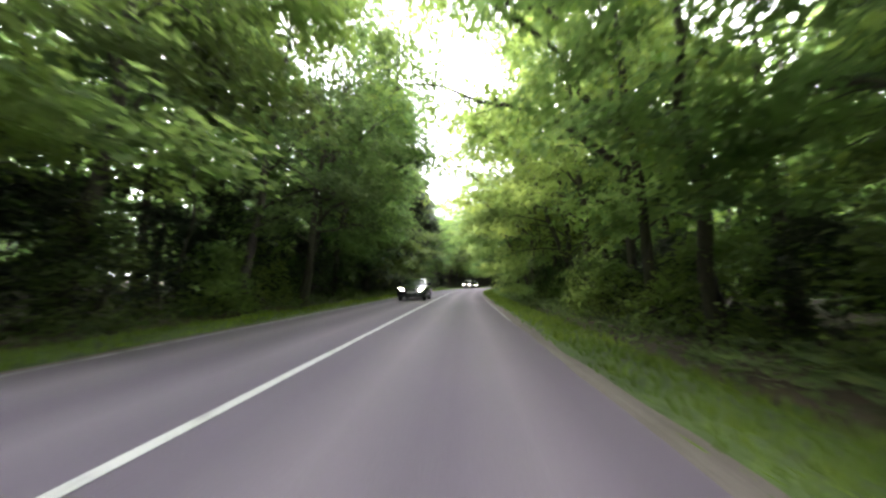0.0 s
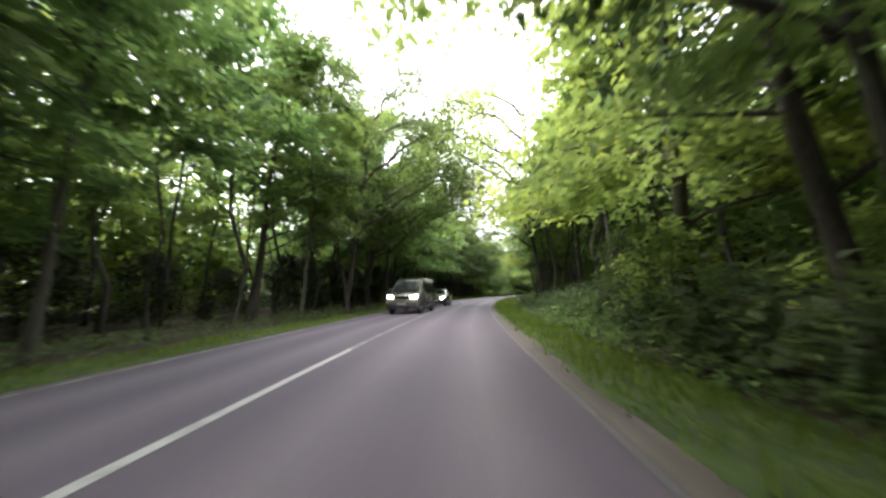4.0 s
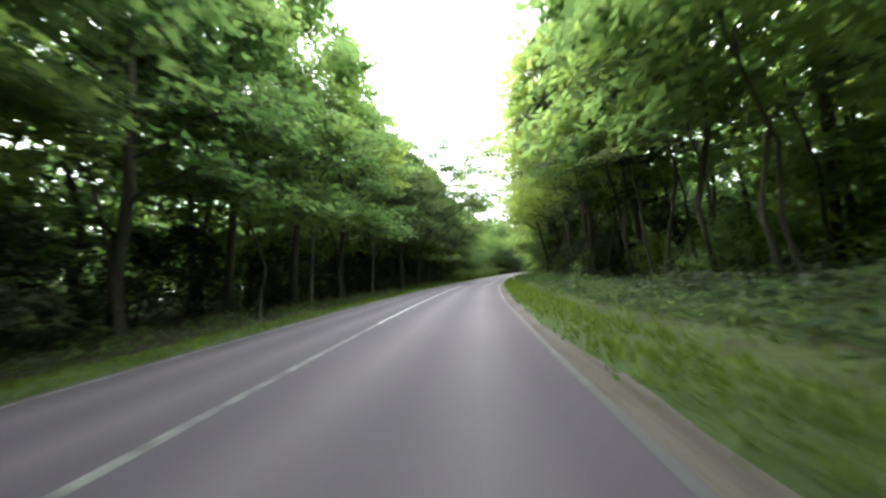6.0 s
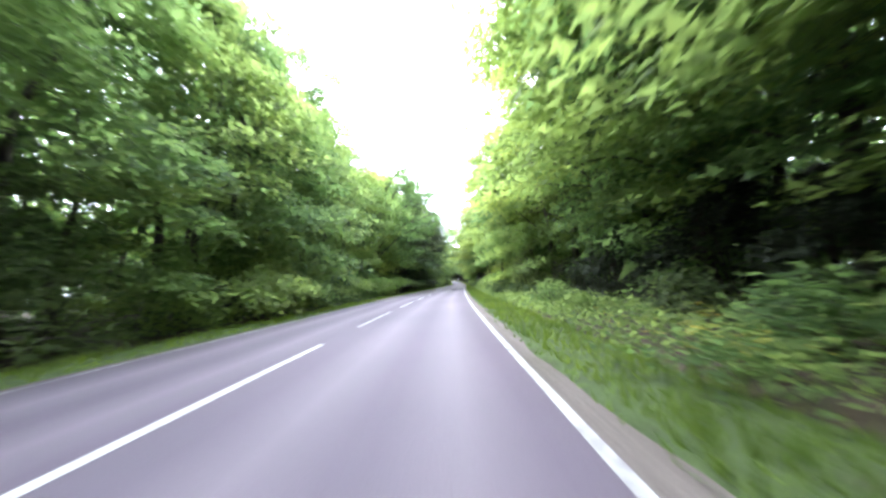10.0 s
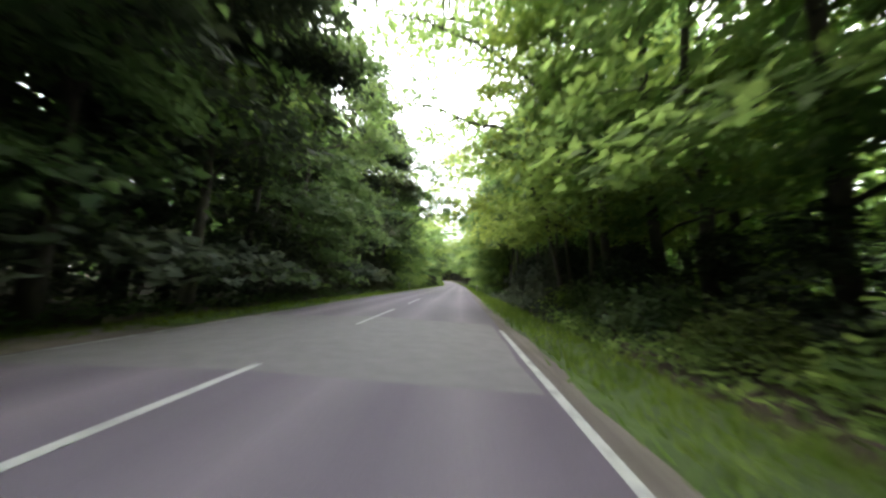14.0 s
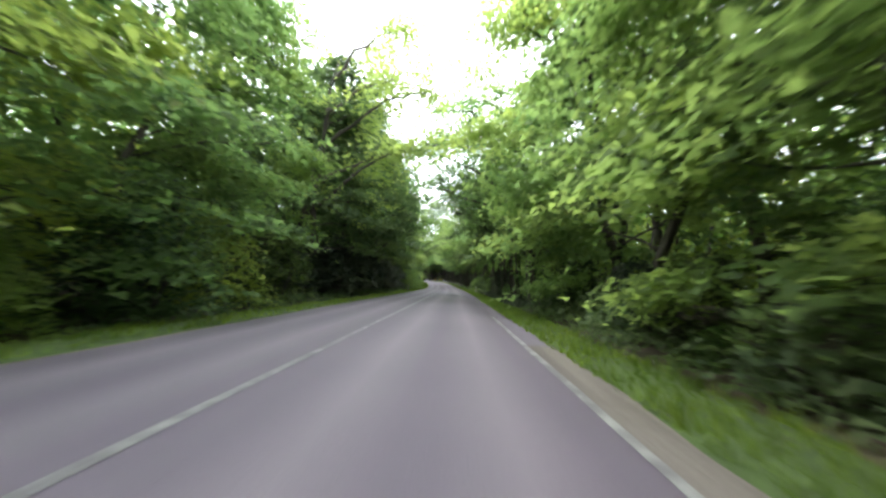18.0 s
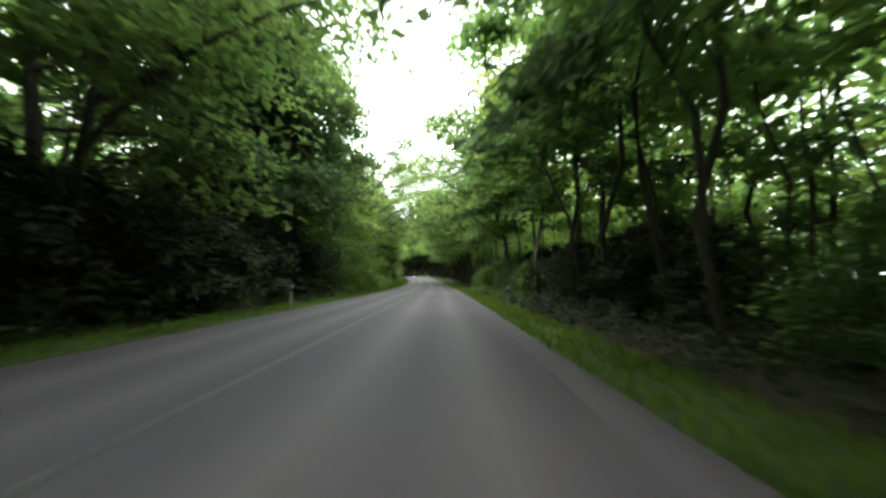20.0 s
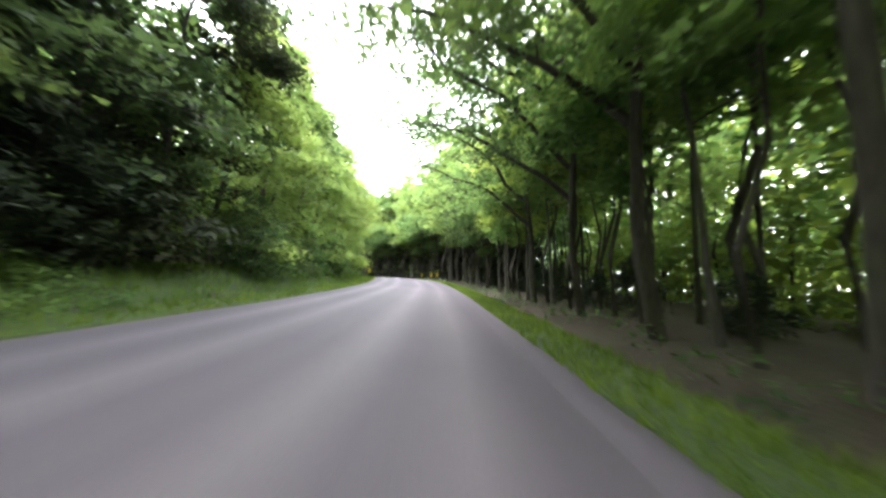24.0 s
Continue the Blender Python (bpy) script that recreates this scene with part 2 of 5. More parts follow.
def soil_material(name, stops, scale, relief=0.6):
    m, nt, b = material(name)
    co = nt.nodes.new("ShaderNodeTexCoord").outputs["Object"]
    n = noise_of(nt, scale, 7.0, co, 0.65)
    col = ramp(nt, n, stops)
    col = mix(nt, 1.0, col, ramp(nt, noise_of(nt, scale * 0.12, 3.0, co), [(0.3, (0.75, 0.75, 0.75)), (0.7, (1.2, 1.15, 1.1))]), "MULTIPLY")
    nt.links.new(col, b.inputs["Base Color"])
    b.inputs["Roughness"].default_value = 0.95
    bump(nt, noise_of(nt, scale * 5, 6.0, co), b, relief, 0.05)
    return m


FLOOR = soil_material("leaf_litter", [(0.3, (0.034, 0.025, 0.018)), (0.5, (0.056, 0.040, 0.028)), (0.62, (0.040, 0.038, 0.020)), (0.75, (0.031, 0.036, 0.017))], 1.3, 0.8)
def shoulder_material():
    """Sandy gravel with darker wheel-swept ruts that run along the road, rut shadows put into the colour. UV holds
    metres across and along.
    """
    m, nt, b = material("rutted_sandy_gravel")
    uv = nt.nodes.new("ShaderNodeUVMap").outputs[0]
    st = node(nt, "ShaderNodeMapping", Scale=(1.0, 0.035, 1.0))
    nt.links.new(uv, st.inputs["Vector"])
    rut = noise_of(nt, 5.5, 3.0, st.outputs[0], 0.5)
    patch = noise_of(nt, 0.5, 4.0, uv, 0.6)
    fine = noise_of(nt, 28.0, 5.0, uv, 0.7)
    col = ramp(nt, fine, [(0.3, (0.105, 0.086, 0.078)), (0.55, (0.172, 0.146, 0.134)), (0.8, (0.125, 0.108, 0.098))])
    col = mix(nt, ramp(nt, rut, [(0.36, (0.6, 0.6, 0.6)), (0.62, (0, 0, 0))]), col, (0.075, 0.062, 0.058))
    col = mix(nt, ramp(nt, patch, [(0.5, (0, 0, 0)), (0.72, (0.6, 0.6, 0.6))]), col, (0.07, 0.062, 0.04))
    nt.links.new(col, b.inputs["Base Color"])
    b.inputs["Roughness"].default_value = 0.95
    bump(nt, fine, b, 0.6, 0.03)
    return m


SHOULDER = shoulder_material()
SAND = soil_material("sandy_gravel", [(0.3, (0.105, 0.087, 0.078)), (0.55, (0.168, 0.142, 0.13)), (0.8, (0.12, 0.105, 0.095))], 4.0)
TURF = soil_material("turf", [(0.25, (0.04, 0.042, 0.018)), (0.45, (0.045, 0.075, 0.018)), (0.7, (0.072, 0.112, 0.028))], 2.2, 0.8)
# darker than the verge turf, in random brown and green patches
BANK = soil_material("patchy_bank_turf", [(0.28, (0.05, 0.036, 0.02)), (0.45, (0.038, 0.05, 0.016)), (0.6, (0.055, 0.085, 0.022)), (0.75, (0.045, 0.05, 0.02))], 1.1, 0.9)
STONE = plain("pale_field_stone", (0.34, 0.32, 0.29), 0.85, 0, 0.3, 5.0, 0.4)
BLOSSOM = plain("yellow_blossom", (0.6, 0.48, 0.04), 0.6, 0, 0.1, 20.0)
GLASS_DARK, _nt, _b = material("dark_car_glass")
_b.inputs["Base Color"].default_value = (0.012, 0.016, 0.018, 1)
_b.inputs["Roughness"].default_value = 0.05
SILVER = plain("silver_car_paint", (0.30, 0.29, 0.27), 0.24, 0.6, 0.05, 3.0)
BLACK_PAINT = plain("black_car_paint", (0.015, 0.017, 0.02), 0.12, 0.0, 0.1, 3.0)
BLACK_PAINT.node_tree.nodes["Principled BSDF"].inputs["Coat Weight"].default_value = 1.0
RUBBER = plain("tyre_rubber", (0.02, 0.02, 0.02), 0.85)
ALLOY = plain("alloy", (0.45, 0.45, 0.46), 0.3, 0.9)
TRIM = plain("black_plastic", (0.025, 0.025, 0.027), 0.6)
CHROME = plain("chrome", (0.7, 0.7, 0.7), 0.12, 1.0, 0.03)
PLATE = plain("plate_white", (0.38, 0.38, 0.37), 0.4)
POST_WHITE = plain("weathered_white_post", (0.5, 0.5, 0.46), 0.6, 0, 0.25, 5.0, 0.1)
POST_BAND = plain("dark_band", (0.03, 0.03, 0.03), 0.5)
POST_RED = plain("faded_red_band", (0.26, 0.07, 0.035), 0.6, 0, 0.3, 20.0)
POST_YELLOW = plain("yellow_marker", (0.55, 0.42, 0.03), 0.5, 0, 0.15, 10.0)
POST_GREY = plain("concrete_post", (0.3, 0.285, 0.25), 0.85, 0, 0.25, 8.0, 0.2)


def lamp_material(name, colour, power):
    m, nt, b = material(name)
    b.inputs["Base Color"].default_value = (*colour, 1)
    b.inputs["Emission Color"].default_value = (*colour, 1)
    b.inputs["Emission Strength"].default_value = power
    return m


HEADLIGHT = lamp_material("lit_headlight", (1.0, 0.88, 0.66), 5.0)


# ---- building helpers ----
def mesh_of(name, verts, faces, mat=None, smooth_shade=False):
    me = bpy.data.meshes.new(name)
    me.from_pydata(np.asarray(verts).tolist(), [], faces if isinstance(faces, list) else faces.tolist())
    if mat:
        me.materials.append(mat)
    if smooth_shade:
        me.polygons.foreach_set("use_smooth", [True] * len(me.polygons))
    me.update()
    return me


def quick_tris(name, v, mat):
    n = len(v)
    me = bpy.data.meshes.new(name)
    me.vertices.add(3 * n)
    me.vertices.foreach_set("co", np.ascontiguousarray(v, np.float32).ravel())
    me.loops.add(3 * n)
    me.loops.foreach_set("vertex_index", np.arange(3 * n, dtype=np.int32))
    me.polygons.add(n)
    me.polygons.foreach_set("loop_start", np.arange(0, 3 * n, 3, dtype=np.int32))
    me.materials.append(mat)
    me.update(calc_edges=True)
    return me


def part(name, data, mat, parent, label="", at=None):
    """Links a bmesh or a mesh as one object under a thing or part."""
    if isinstance(data, bmesh.types.BMesh):
        me = bpy.data.meshes.new(name)
        data.to_mesh(me)
        data.free()
        data = me
    if mat and not data.materials:
        data.materials.append(mat)
    ob = new(name, data)
    ob.parent = parent
    if at is not None:
        ob.matrix_basis = at
    if label:
        ob["label"] = label
    return ob


# ---- ground: one sheet out to the horizon ----
def nearest(x, y):
    """Road coordinates (s, d) of world points."""
    s_out, d_out = np.empty(len(x)), np.empty(len(x))
    for i in range(0, len(x), 4000):
        dx, dy = x[i:i + 4000, None] - XC[None, ::2], y[i:i + 4000, None] - YC[None, ::2]
        k = np.argmin(dx * dx + dy * dy, 1) * 2
        ex, ey = x[i:i + 4000] - XC[k], y[i:i + 4000] - YC[k]
        s_out[i:i + 4000] = S[k] - ex * np.sin(TH[k]) + ey * np.cos(TH[k])
        d_out[i:i + 4000] = ex * np.cos(TH[k]) + ey * np.sin(TH[k])
    return s_out, d_out


def build_ground():
    gx = np.concatenate([[-2500, -900, -300], np.arange(XC.min() - 60, XC.max() + 60, 1.6), [XC.max() + 300, 1200, 2800]])
    gy = np.concatenate([[-2500, -900, -300], np.arange(YC.min() - 20, YC.max() + 20, 1.6), [YC.max() + 250, 1500, 3200]])
    X, Y = np.meshgrid(gx, gy)
    s, d = nearest(X.ravel(), Y.ravel())
    z = ground_z(s, np.clip(d, -60, 60)) - 0.22 * (1 - smooth(5.0, 6.4, np.abs(d)))
    nx, ny = len(gx), len(gy)
    i = (np.arange(ny - 1)[:, None] * nx + np.arange(nx - 1)[None, :]).ravel()
    f = np.stack([i, i + 1, i + nx + 1, i + nx], 1)
    ob = new("ground", mesh_of("ground", np.stack([X.ravel(), Y.ravel(), z], 1), f, FLOOR, True))
    tagged(ob, "dark forest floor covered in leaf litter and ivy", "ground", kind="structure")


def strip(name, s0, s1, ds, lift, mat, step=2.0, edge_noise=None, smooth_shade=True):
    """A strip of ground along the road through the offsets ds. edge_noise: wander of each offset, in metres."""
    ss = np.arange(s0, s1 + 0.01, step)
    ds = np.asarray(ds, float)
    dd = np.repeat(ds[None, :], len(ss), 0)
    if edge_noise is not None:
        for j, amp in enumerate(edge_noise):
            if amp:
                ph = 17.0 * j + s0
                dd[:, j] += amp * (0.5 * np.sin(ss * 0.9 + ph) + 0.6 * np.sin(ss * 0.31 + 2 * ph) + 0.4 * np.sin(ss * 2.3 + 3 * ph))
    sm = np.repeat(ss[:, None], len(ds), 1)
    x, y = road_xy(sm.ravel(), dd.ravel())
    z = ground_z(sm.ravel(), dd.ravel()) + np.tile(lift, len(ss)) if np.ndim(lift) else ground_z(sm.ravel(), dd.ravel()) + lift
    n = len(ds)
    i = (np.arange(len(ss) - 1)[:, None] * n + np.arange(n - 1)[None, :]).ravel()
    f = np.stack([i, i + 1, i + n + 1, i + n], 1)
    me = mesh_of(name, np.stack([x, y, z], 1), f, mat, smooth_shade)
    uv = me.uv_layers.new(name="UVMap")
    vi = f.ravel()
    uv.data.foreach_set("uv", np.stack([dd.ravel()[vi], sm.ravel()[vi]], 1).ravel())
    return me


build_ground()
END = 520
road = tagged(new("road", strip("road", -50, END, [-3.72, -3.55, -2.5, -1.2, 0, 1.2, 2.5, 3.62, 3.85], [-0.12, 0, 0, 0, 0, 0, 0, 0, -0.12], ASPHALT, 1.0, [0.08, 0.05, 0, 0, 0, 0, 0, 0.05, 0.08])),
              "worn grey two-lane asphalt road with paler wheel tracks", "road", kind="structure")
shoulder = tagged(new("shoulder_right", strip("shoulder_right", -50, 300, [3.5, 3.7, 4.3, 4.65], [-0.03, -0.008, -0.02, -0.10], SHOULDER, 1.0, [0, 0, 0.05, 0.1])),
                  "strip of pale sandy gravel beside the asphalt", "road shoulder", kind="structure")
tagged(new("road_edge", strip("road_edge", 299, END, [3.5, 3.9, 4.2, 4.36], [-0.004, 0.0, -0.01, -0.12], ASPHALT, 1.0, [0, 0, 0.07, 0.1])),
       "ragged widened edge of the worn asphalt", "road", kind="structure")
tagged(new("shoulder_left", strip("shoulder_left", -50, END, [-4.0, -3.8, -3.4], [-0.09, -0.02, -0.02], SAND, 1.0, [0.08, 0.06, 0])),
       "thin sandy edge beside the asphalt", "road shoulder", kind="structure")
for v0, v1, edge in ((-50, 252, 4.02), (251, END, 4.2)):
    tagged(new("verge_right", strip("verge_right", v0, v1, [edge - 0.3, edge + 0.02, edge + 0.32, 4.95, 5.35, 5.8], [-0.10, -0.008, 0.03, 0.03, 0.02, -0.12], TURF, 0.7, [0.1, 0.1, 0.08, 0.08, 0.12, 0.15])),
           "strip of bright green grass along the road", "grass verge", kind="structure")
tagged(new("verge_left", strip("verge_left", -50, END, [-6.2, -5.6, -5.1, -4.5, -3.9, -3.6], [-0.12, 0.02, 0.03, 0.03, 0.0, -0.1], TURF, 1.0, [0.3, 0.2, 0.1, 0.05, 0.06, 0])),
       "strip of green grass along the far side of the road", "grass verge", kind="structure")
tagged(new("shoulder_verge", strip("shoulder_verge", 190, 234, [-5.1, -4.8, -4.2, -3.55], [-0.05, 0.045, 0.05, 0.01], SAND, 1.0, [0.15, 0.12, 0.05, 0])),
       "trodden strip of bare sandy soil beside the road", "road shoulder", kind="structure")
tagged(new("bank_right", strip("bank_right", 76, 150, [5.3, 6.4, 8.0, 9.0, 10.5, 12.0, 14.0], [-0.1, 0.03, 0.04, 0.04, 0.03, 0.02, -0.1], BANK, 1.0, [0.1, 0.1, 0.1, 0.1, 0.2, 0.3, 0.4])),
       "raised grassy bank at the forest edge", "grass bank", kind="structure")
tagged(new("bank_left", strip("bank_left", 366, 445, [-11.0, -9.5, -8.0, -6.6, -5.5], [-0.1, 0.03, 0.04, 0.03, -0.1], TURF, 1.0, [0.4, 0.3, 0.2, 0.1, 0.1])),
       "low grassy bank at the forest edge", "grass bank", kind="structure")


def line(name, s0, s1, d, width, mat, label=""):
    part(name, strip(name, s0, s1, [d - width / 2, d + width / 2], 0.006, mat, 1.0, [0.008, 0.008], False), None, road, label)


line("centre_line", -50, 72, 0.0, 0.125, PAINT, "solid white centre line")
line("centre_line", 72, 106, 0.0, 0.13, PAINT_WORN, "worn white centre line")
line("centre_line", 106, 169.2, 0.0, 0.125, PAINT, "solid white centre line")
for e in (176.8, 184.4, 192.1, 199.8, 207.5, 214.7, 222.1, 231.2, 240.3, 248.7):
    line("centre_dash", e - 5.1, e, 0.0, 0.12 if e < 235 else 0.085, PAINT_DULL)
line("centre_line", 275, 321, 0.0, 0.12, PAINT_FAINT, "worn pale centre line")
line("centre_line", 321, 352, 0.0, 0.12, PAINT_GHOST, "almost worn away centre line")
line("edge_line", 12, 34, 3.58, 0.085, PAINT_WORN, "worn white edge line")
line("edge_line", 34, 112, 3.58, 0.08, PAINT_GHOST, "almost worn away edge line")
line("edge_line", 112, 160, 3.58, 0.11, PAINT_FAINT, "worn white edge line")
line("edge_line", 160, 236, 3.58, 0.12, PAINT_DULL, "white edge line")
line("edge_line", 276, 305, 3.58, 0.12, PAINT_FAINT, "worn white edge line")
line("edge_line", -50, 240, -3.42, 0.10, PAINT_WORN, "worn white edge line")
# a paler resurfaced strip across both lanes
part("asphalt_patch", strip("asphalt_patch", 230.8, 237.5, [-3.4, -1.5, 0, 1.5, 3.45], 0.003, PATCH, 0.8, [0.05, 0, 0, 0, 0.05]), None, road, "paler resurfaced patch of asphalt")
for s0, s1, d0, d1 in ((360.5, 364, -2.9, -2.2), (63, 66, -2.6, -2.3)):
    part("tar_seam", strip("tar_seam", s0, s1, [d0, (d0 + d1) / 2, d1], 0.004, SEAM, 0.5, [0.06, 0.02, 0.06]), None, road, "dark tar repair")

# ---- trees ----
def tube(points, radii, sides=7):
    """Vertices and faces of a tapered tube through the points."""
    v, f = [], []
    for i, p in enumerate(points):
        a = points[max(i - 1, 0)]
        b = points[min(i + 1, len(points) - 1)]
        q = (Vector(b) - Vector(a)).normalized().to_track_quat("Z", "Y")
        for k in range(sides):
            u = 2 * math.pi * k / sides
            v.append(tuple(Vector(p) + q @ Vector((math.cos(u) * radii[i], math.sin(u) * radii[i], 0))))
    for i in range(len(points) - 1):
        for k in range(sides):
            f.append((i * sides + k, i * sides + (k + 1) % sides, (i + 1) * sides + (k + 1) % sides, (i + 1) * sides + k))
    f.append(tuple(range((len(points) - 1) * sides, len(points) * sides)))
    return v, f


def join(pieces):
    verts, faces = [], []
    for v, f in pieces:
        o = len(verts)
        verts += v
        faces += [tuple(i + o for i in q) for q in f]
    return verts, faces


def sprays(centres, tilt_dirs, r, per, size, gen, radius=1.0, flat=0.15):
    """Three-cornered leaves in flat sprays round the centres, each spray tipped outwards."""
    n = len(centres)
    c = np.repeat(centres, per, 0)
    out = np.repeat(tilt_dirs, per, 0)
    off = gen.normal(0, 1, (n * per, 3)) * np.array([0.5, 0.5, flat]) * radius
    off[:, 2] -= 0.32 * (off[:, 0] * out[:, 0] + off[:, 1] * out[:, 1])
    c = c + off
    nrm = np.stack([gen.normal(0, 0.55, n * per), gen.normal(0, 0.55, n * per), np.ones(n * per)], 1) + 0.45 * out
    nrm /= np.linalg.norm(nrm, axis=1, keepdims=True)
    u = gen.normal(0, 1, (n * per, 3)) + 0.5 * out
    u -= (u * nrm).sum(1, keepdims=True) * nrm
    u /= np.linalg.norm(u, axis=1, keepdims=True)
    w = np.cross(nrm, u)
    L = size * gen.uniform(0.6, 1.25, (n * per, 1))
    return np.stack([c - u * L * 0.4 + w * L * 0.33, c - u * L * 0.4 - w * L * 0.33, c + u * L * 0.6], 1)


def curve_points(a, b, sag, gen, n=5, jitter=0.12):
    a, b = np.array(a, float), np.array(b, float)
    pts = []
    for i in range(n):
        u = i / (n - 1)
        p = a + (b - a) * u
        p[2] += sag * 4 * u * (1 - u)
        if 0 < i < n - 1:
            p += gen.normal(0, jitter, 3)
        pts.append(tuple(p))
    return pts


RAW = {}


def tree_meshes(seed, height, r0, lean, base, reach, push, n_spray, per, size, leaf, limbs=9, bark=None, spray_r=1.0, top_heavy=0.0, fill=0.6):
    """Trunk with limbs, and crown. +x is the side towards the road: the trunk leans and the crown pushes that way.
    base: height at which leaves begin; reach: crown radius."""
    gen = np.random.default_rng(seed)
    top = np.array([lean, gen.normal(0, 0.5), height * 0.93])
    tp = curve_points((0, 0, -0.3), top, gen.uniform(-0.3, 0.3), gen, 8, 0.14 if r0 > 0.21 else 0.24)
    tr = [r0 * (1.35 if i == 0 else 1.0) * (1 - 0.82 * (i / 7) ** 0.9) for i in range(8)]
    pieces = [tube(tp, tr, 8)]
    tpa = np.array(tp)
    centres, outs = [], []
    for k in range(limbs):
        u = base / height + (0.95 - base / height) * (k + gen.uniform(0, 0.8)) / limbs
        u = min(max(u, 0.12), 0.95)
        start = np.array([np.interp(u * 7, range(8), tpa[:, j]) for j in range(3)])
        ang = gen.uniform(-math.pi, math.pi) * (0.75 if k % 2 else 1.0)
        length = reach * gen.uniform(0.65, 1.05) * (1.05 - 0.6 * max(0, u - 0.55))
        rise = gen.uniform(0.1, 0.55) * length
        end = start + np.array([math.cos(ang) * length + push * gen.uniform(0.3, 1), math.sin(ang) * length, rise])
        lp = curve_points(start, end, gen.uniform(0.1, 0.5), gen, 5, 0.1)
        lr = max(0.025, r0 * 0.34 * (1 - 0.5 * u))
        pieces.append(tube(lp, [lr * (1 - 0.8 * i / 4) for i in range(5)], 5))
        lpa = np.array(lp)
        for q in range(3):
            w = gen.uniform(0.35, 1.0)
            b0 = np.array([np.interp(w * 4, range(5), lpa[:, j]) for j in range(3)])
            dr = np.array([math.cos(ang + gen.normal(0, 0.9)), math.sin(ang + gen.normal(0, 0.9)), gen.uniform(-0.1, 0.5)]) * gen.uniform(0.7, 1.6)
            pieces.append(tube([tuple(b0), tuple(b0 + dr * 0.5 + np.array([0, 0, 0.08])), tuple(b0 + dr)], [lr * 0.4, lr * 0.25, lr * 0.08], 4))
            centres.append(b0 + dr)
            outs.append(dr / np.linalg.norm(dr))
        centres.append(end)
        outs.append(np.array([math.cos(ang), math.sin(ang), 0.1]))
    trunk = mesh_of("trunk", *join(pieces), bark or BARK, True)
    # the crown: layered boughs, each a flat fan of sprays that droops at its tip, with gaps between them
    need = n_spray - len(centres)
    lumps = gen.uniform(0.72, 1.28, 24)
    while need > 0:
        h = base + (height - base) * gen.uniform(0, 1) ** (0.75 + top_heavy * -0.3)
        u = (h - base) / (height - base)
        prof = (0.72 + 0.5 * math.sin(math.pi * min(1, u * 1.1 + 0.1))) * (1 - 0.75 * max(0, u - 0.6) / 0.4 * 0.9)
        ang = gen.uniform(-math.pi, math.pi)
        rr = reach * prof * lumps[int((ang + math.pi) / (2 * math.pi) * 7.99) + 8 * int(min(2, u * 3))]
        cx = lean * (h / height) + push * (0.3 + 0.5 * u)
        fan = gen.uniform(0.16, 0.3)
        for q in range(5):
            w = fill + (1 - fill) * gen.uniform(0, 1) ** 0.7 if q else 1.0
            a2 = ang + fan * gen.normal(0, 1)
            centres.append(np.array([cx + math.cos(a2) * rr * w, math.sin(a2) * rr * w, h - 0.5 * w * w + gen.normal(0, 0.09)]))
            outs.append(np.array([math.cos(a2), math.sin(a2), 0.1]))
        need -= 5
    quads = sprays(np.array(centres), np.array(outs), None, per, size, gen, spray_r)
    RAW[seed] = (quads, leaf, join(pieces[:1]))
    return trunk, quick_tris("crown", quads, LEAF[leaf]), seed


def bush_meshes(seed, height, spread, n_spray, per, size, leaf):
    gen = np.random.default_rng(seed)
    pieces, centres, outs = [], [], []
    for k in range(4):
        ang = gen.uniform(-math.pi, math.pi)
        end = np.array([math.cos(ang) * spread * gen.uniform(0.3, 0.8), math.sin(ang) * spread * gen.uniform(0.3, 0.8), height * gen.uniform(0.6, 0.95)])
        p = curve_points((0.1 * math.cos(ang), 0.1 * math.sin(ang), -0.15), end, 0.2, gen, 5, 0.06)
        pieces.append(mesh_of("stem", *tube(p, [0.035 * (1 - 0.75 * i / 4) for i in range(5)], 5), BARK, True))
    for k in range(n_spray):
        ang, u = gen.uniform(-math.pi, math.pi), gen.uniform(0, 1)
        rr = spread * math.sqrt(max(0.05, 1 - u ** 1.7)) * gen.uniform(0.45, 1.05) * (1 + 0.25 * math.sin(3 * ang + seed) * math.cos(2.1 * u * 3 + seed))
        centres.append(np.array([math.cos(ang) * rr, math.sin(ang) * rr, 0.12 + height * u]))
        outs.append(np.array([math.cos(ang), math.sin(ang), 0.3]))
    return *pieces, quick_tris("foliage", sprays(np.array(centres), np.array(outs), None, per, size, gen, 0.6, 0.3), LEAF[leaf])


def prototype(name, meshes, names, label, category):
    """A thing made once; its copies share the meshes."""
    e = new(name)
    for n, me in zip(names, meshes):
        part(n, me, None, e)
    tagged(e, label, category)
    return e


TC = ("trunk", "crown")
SF = ("stem", "stem", "stem", "stem", "foliage")
KINDS = {}
# broadleaf trees that lean over the road, leaves from a few metres up
for i, (seed, leaf) in enumerate(((11, "mid"), (12, "fresh"), (13, "deep"), (14, "fresh"))):
    KINDS["over", i] = (tree_meshes(seed, 17 + (i % 3), 0.24, 1.6, 3.0, 4.4, 1.5, 172, 74, 0.27, leaf, 11, spray_r=1.15), "broadleaf tree leaning over the road edge, leafy from low down", "tree")
# trees clothed in leaves nearly to the ground
for i, (seed, leaf) in enumerate(((21, "fresh"), (22, "mid"), (23, "mid"), (24, "fresh"))):
    KINDS["wall", i] = (tree_meshes(seed, 14.5 + 1.2 * (i % 3), 0.2, 0.5, 0.7, 3.6, 0.5, 182, 76, 0.265, leaf, 12, spray_r=1.15), "dense leafy tree with branches down to the ground", "tree")
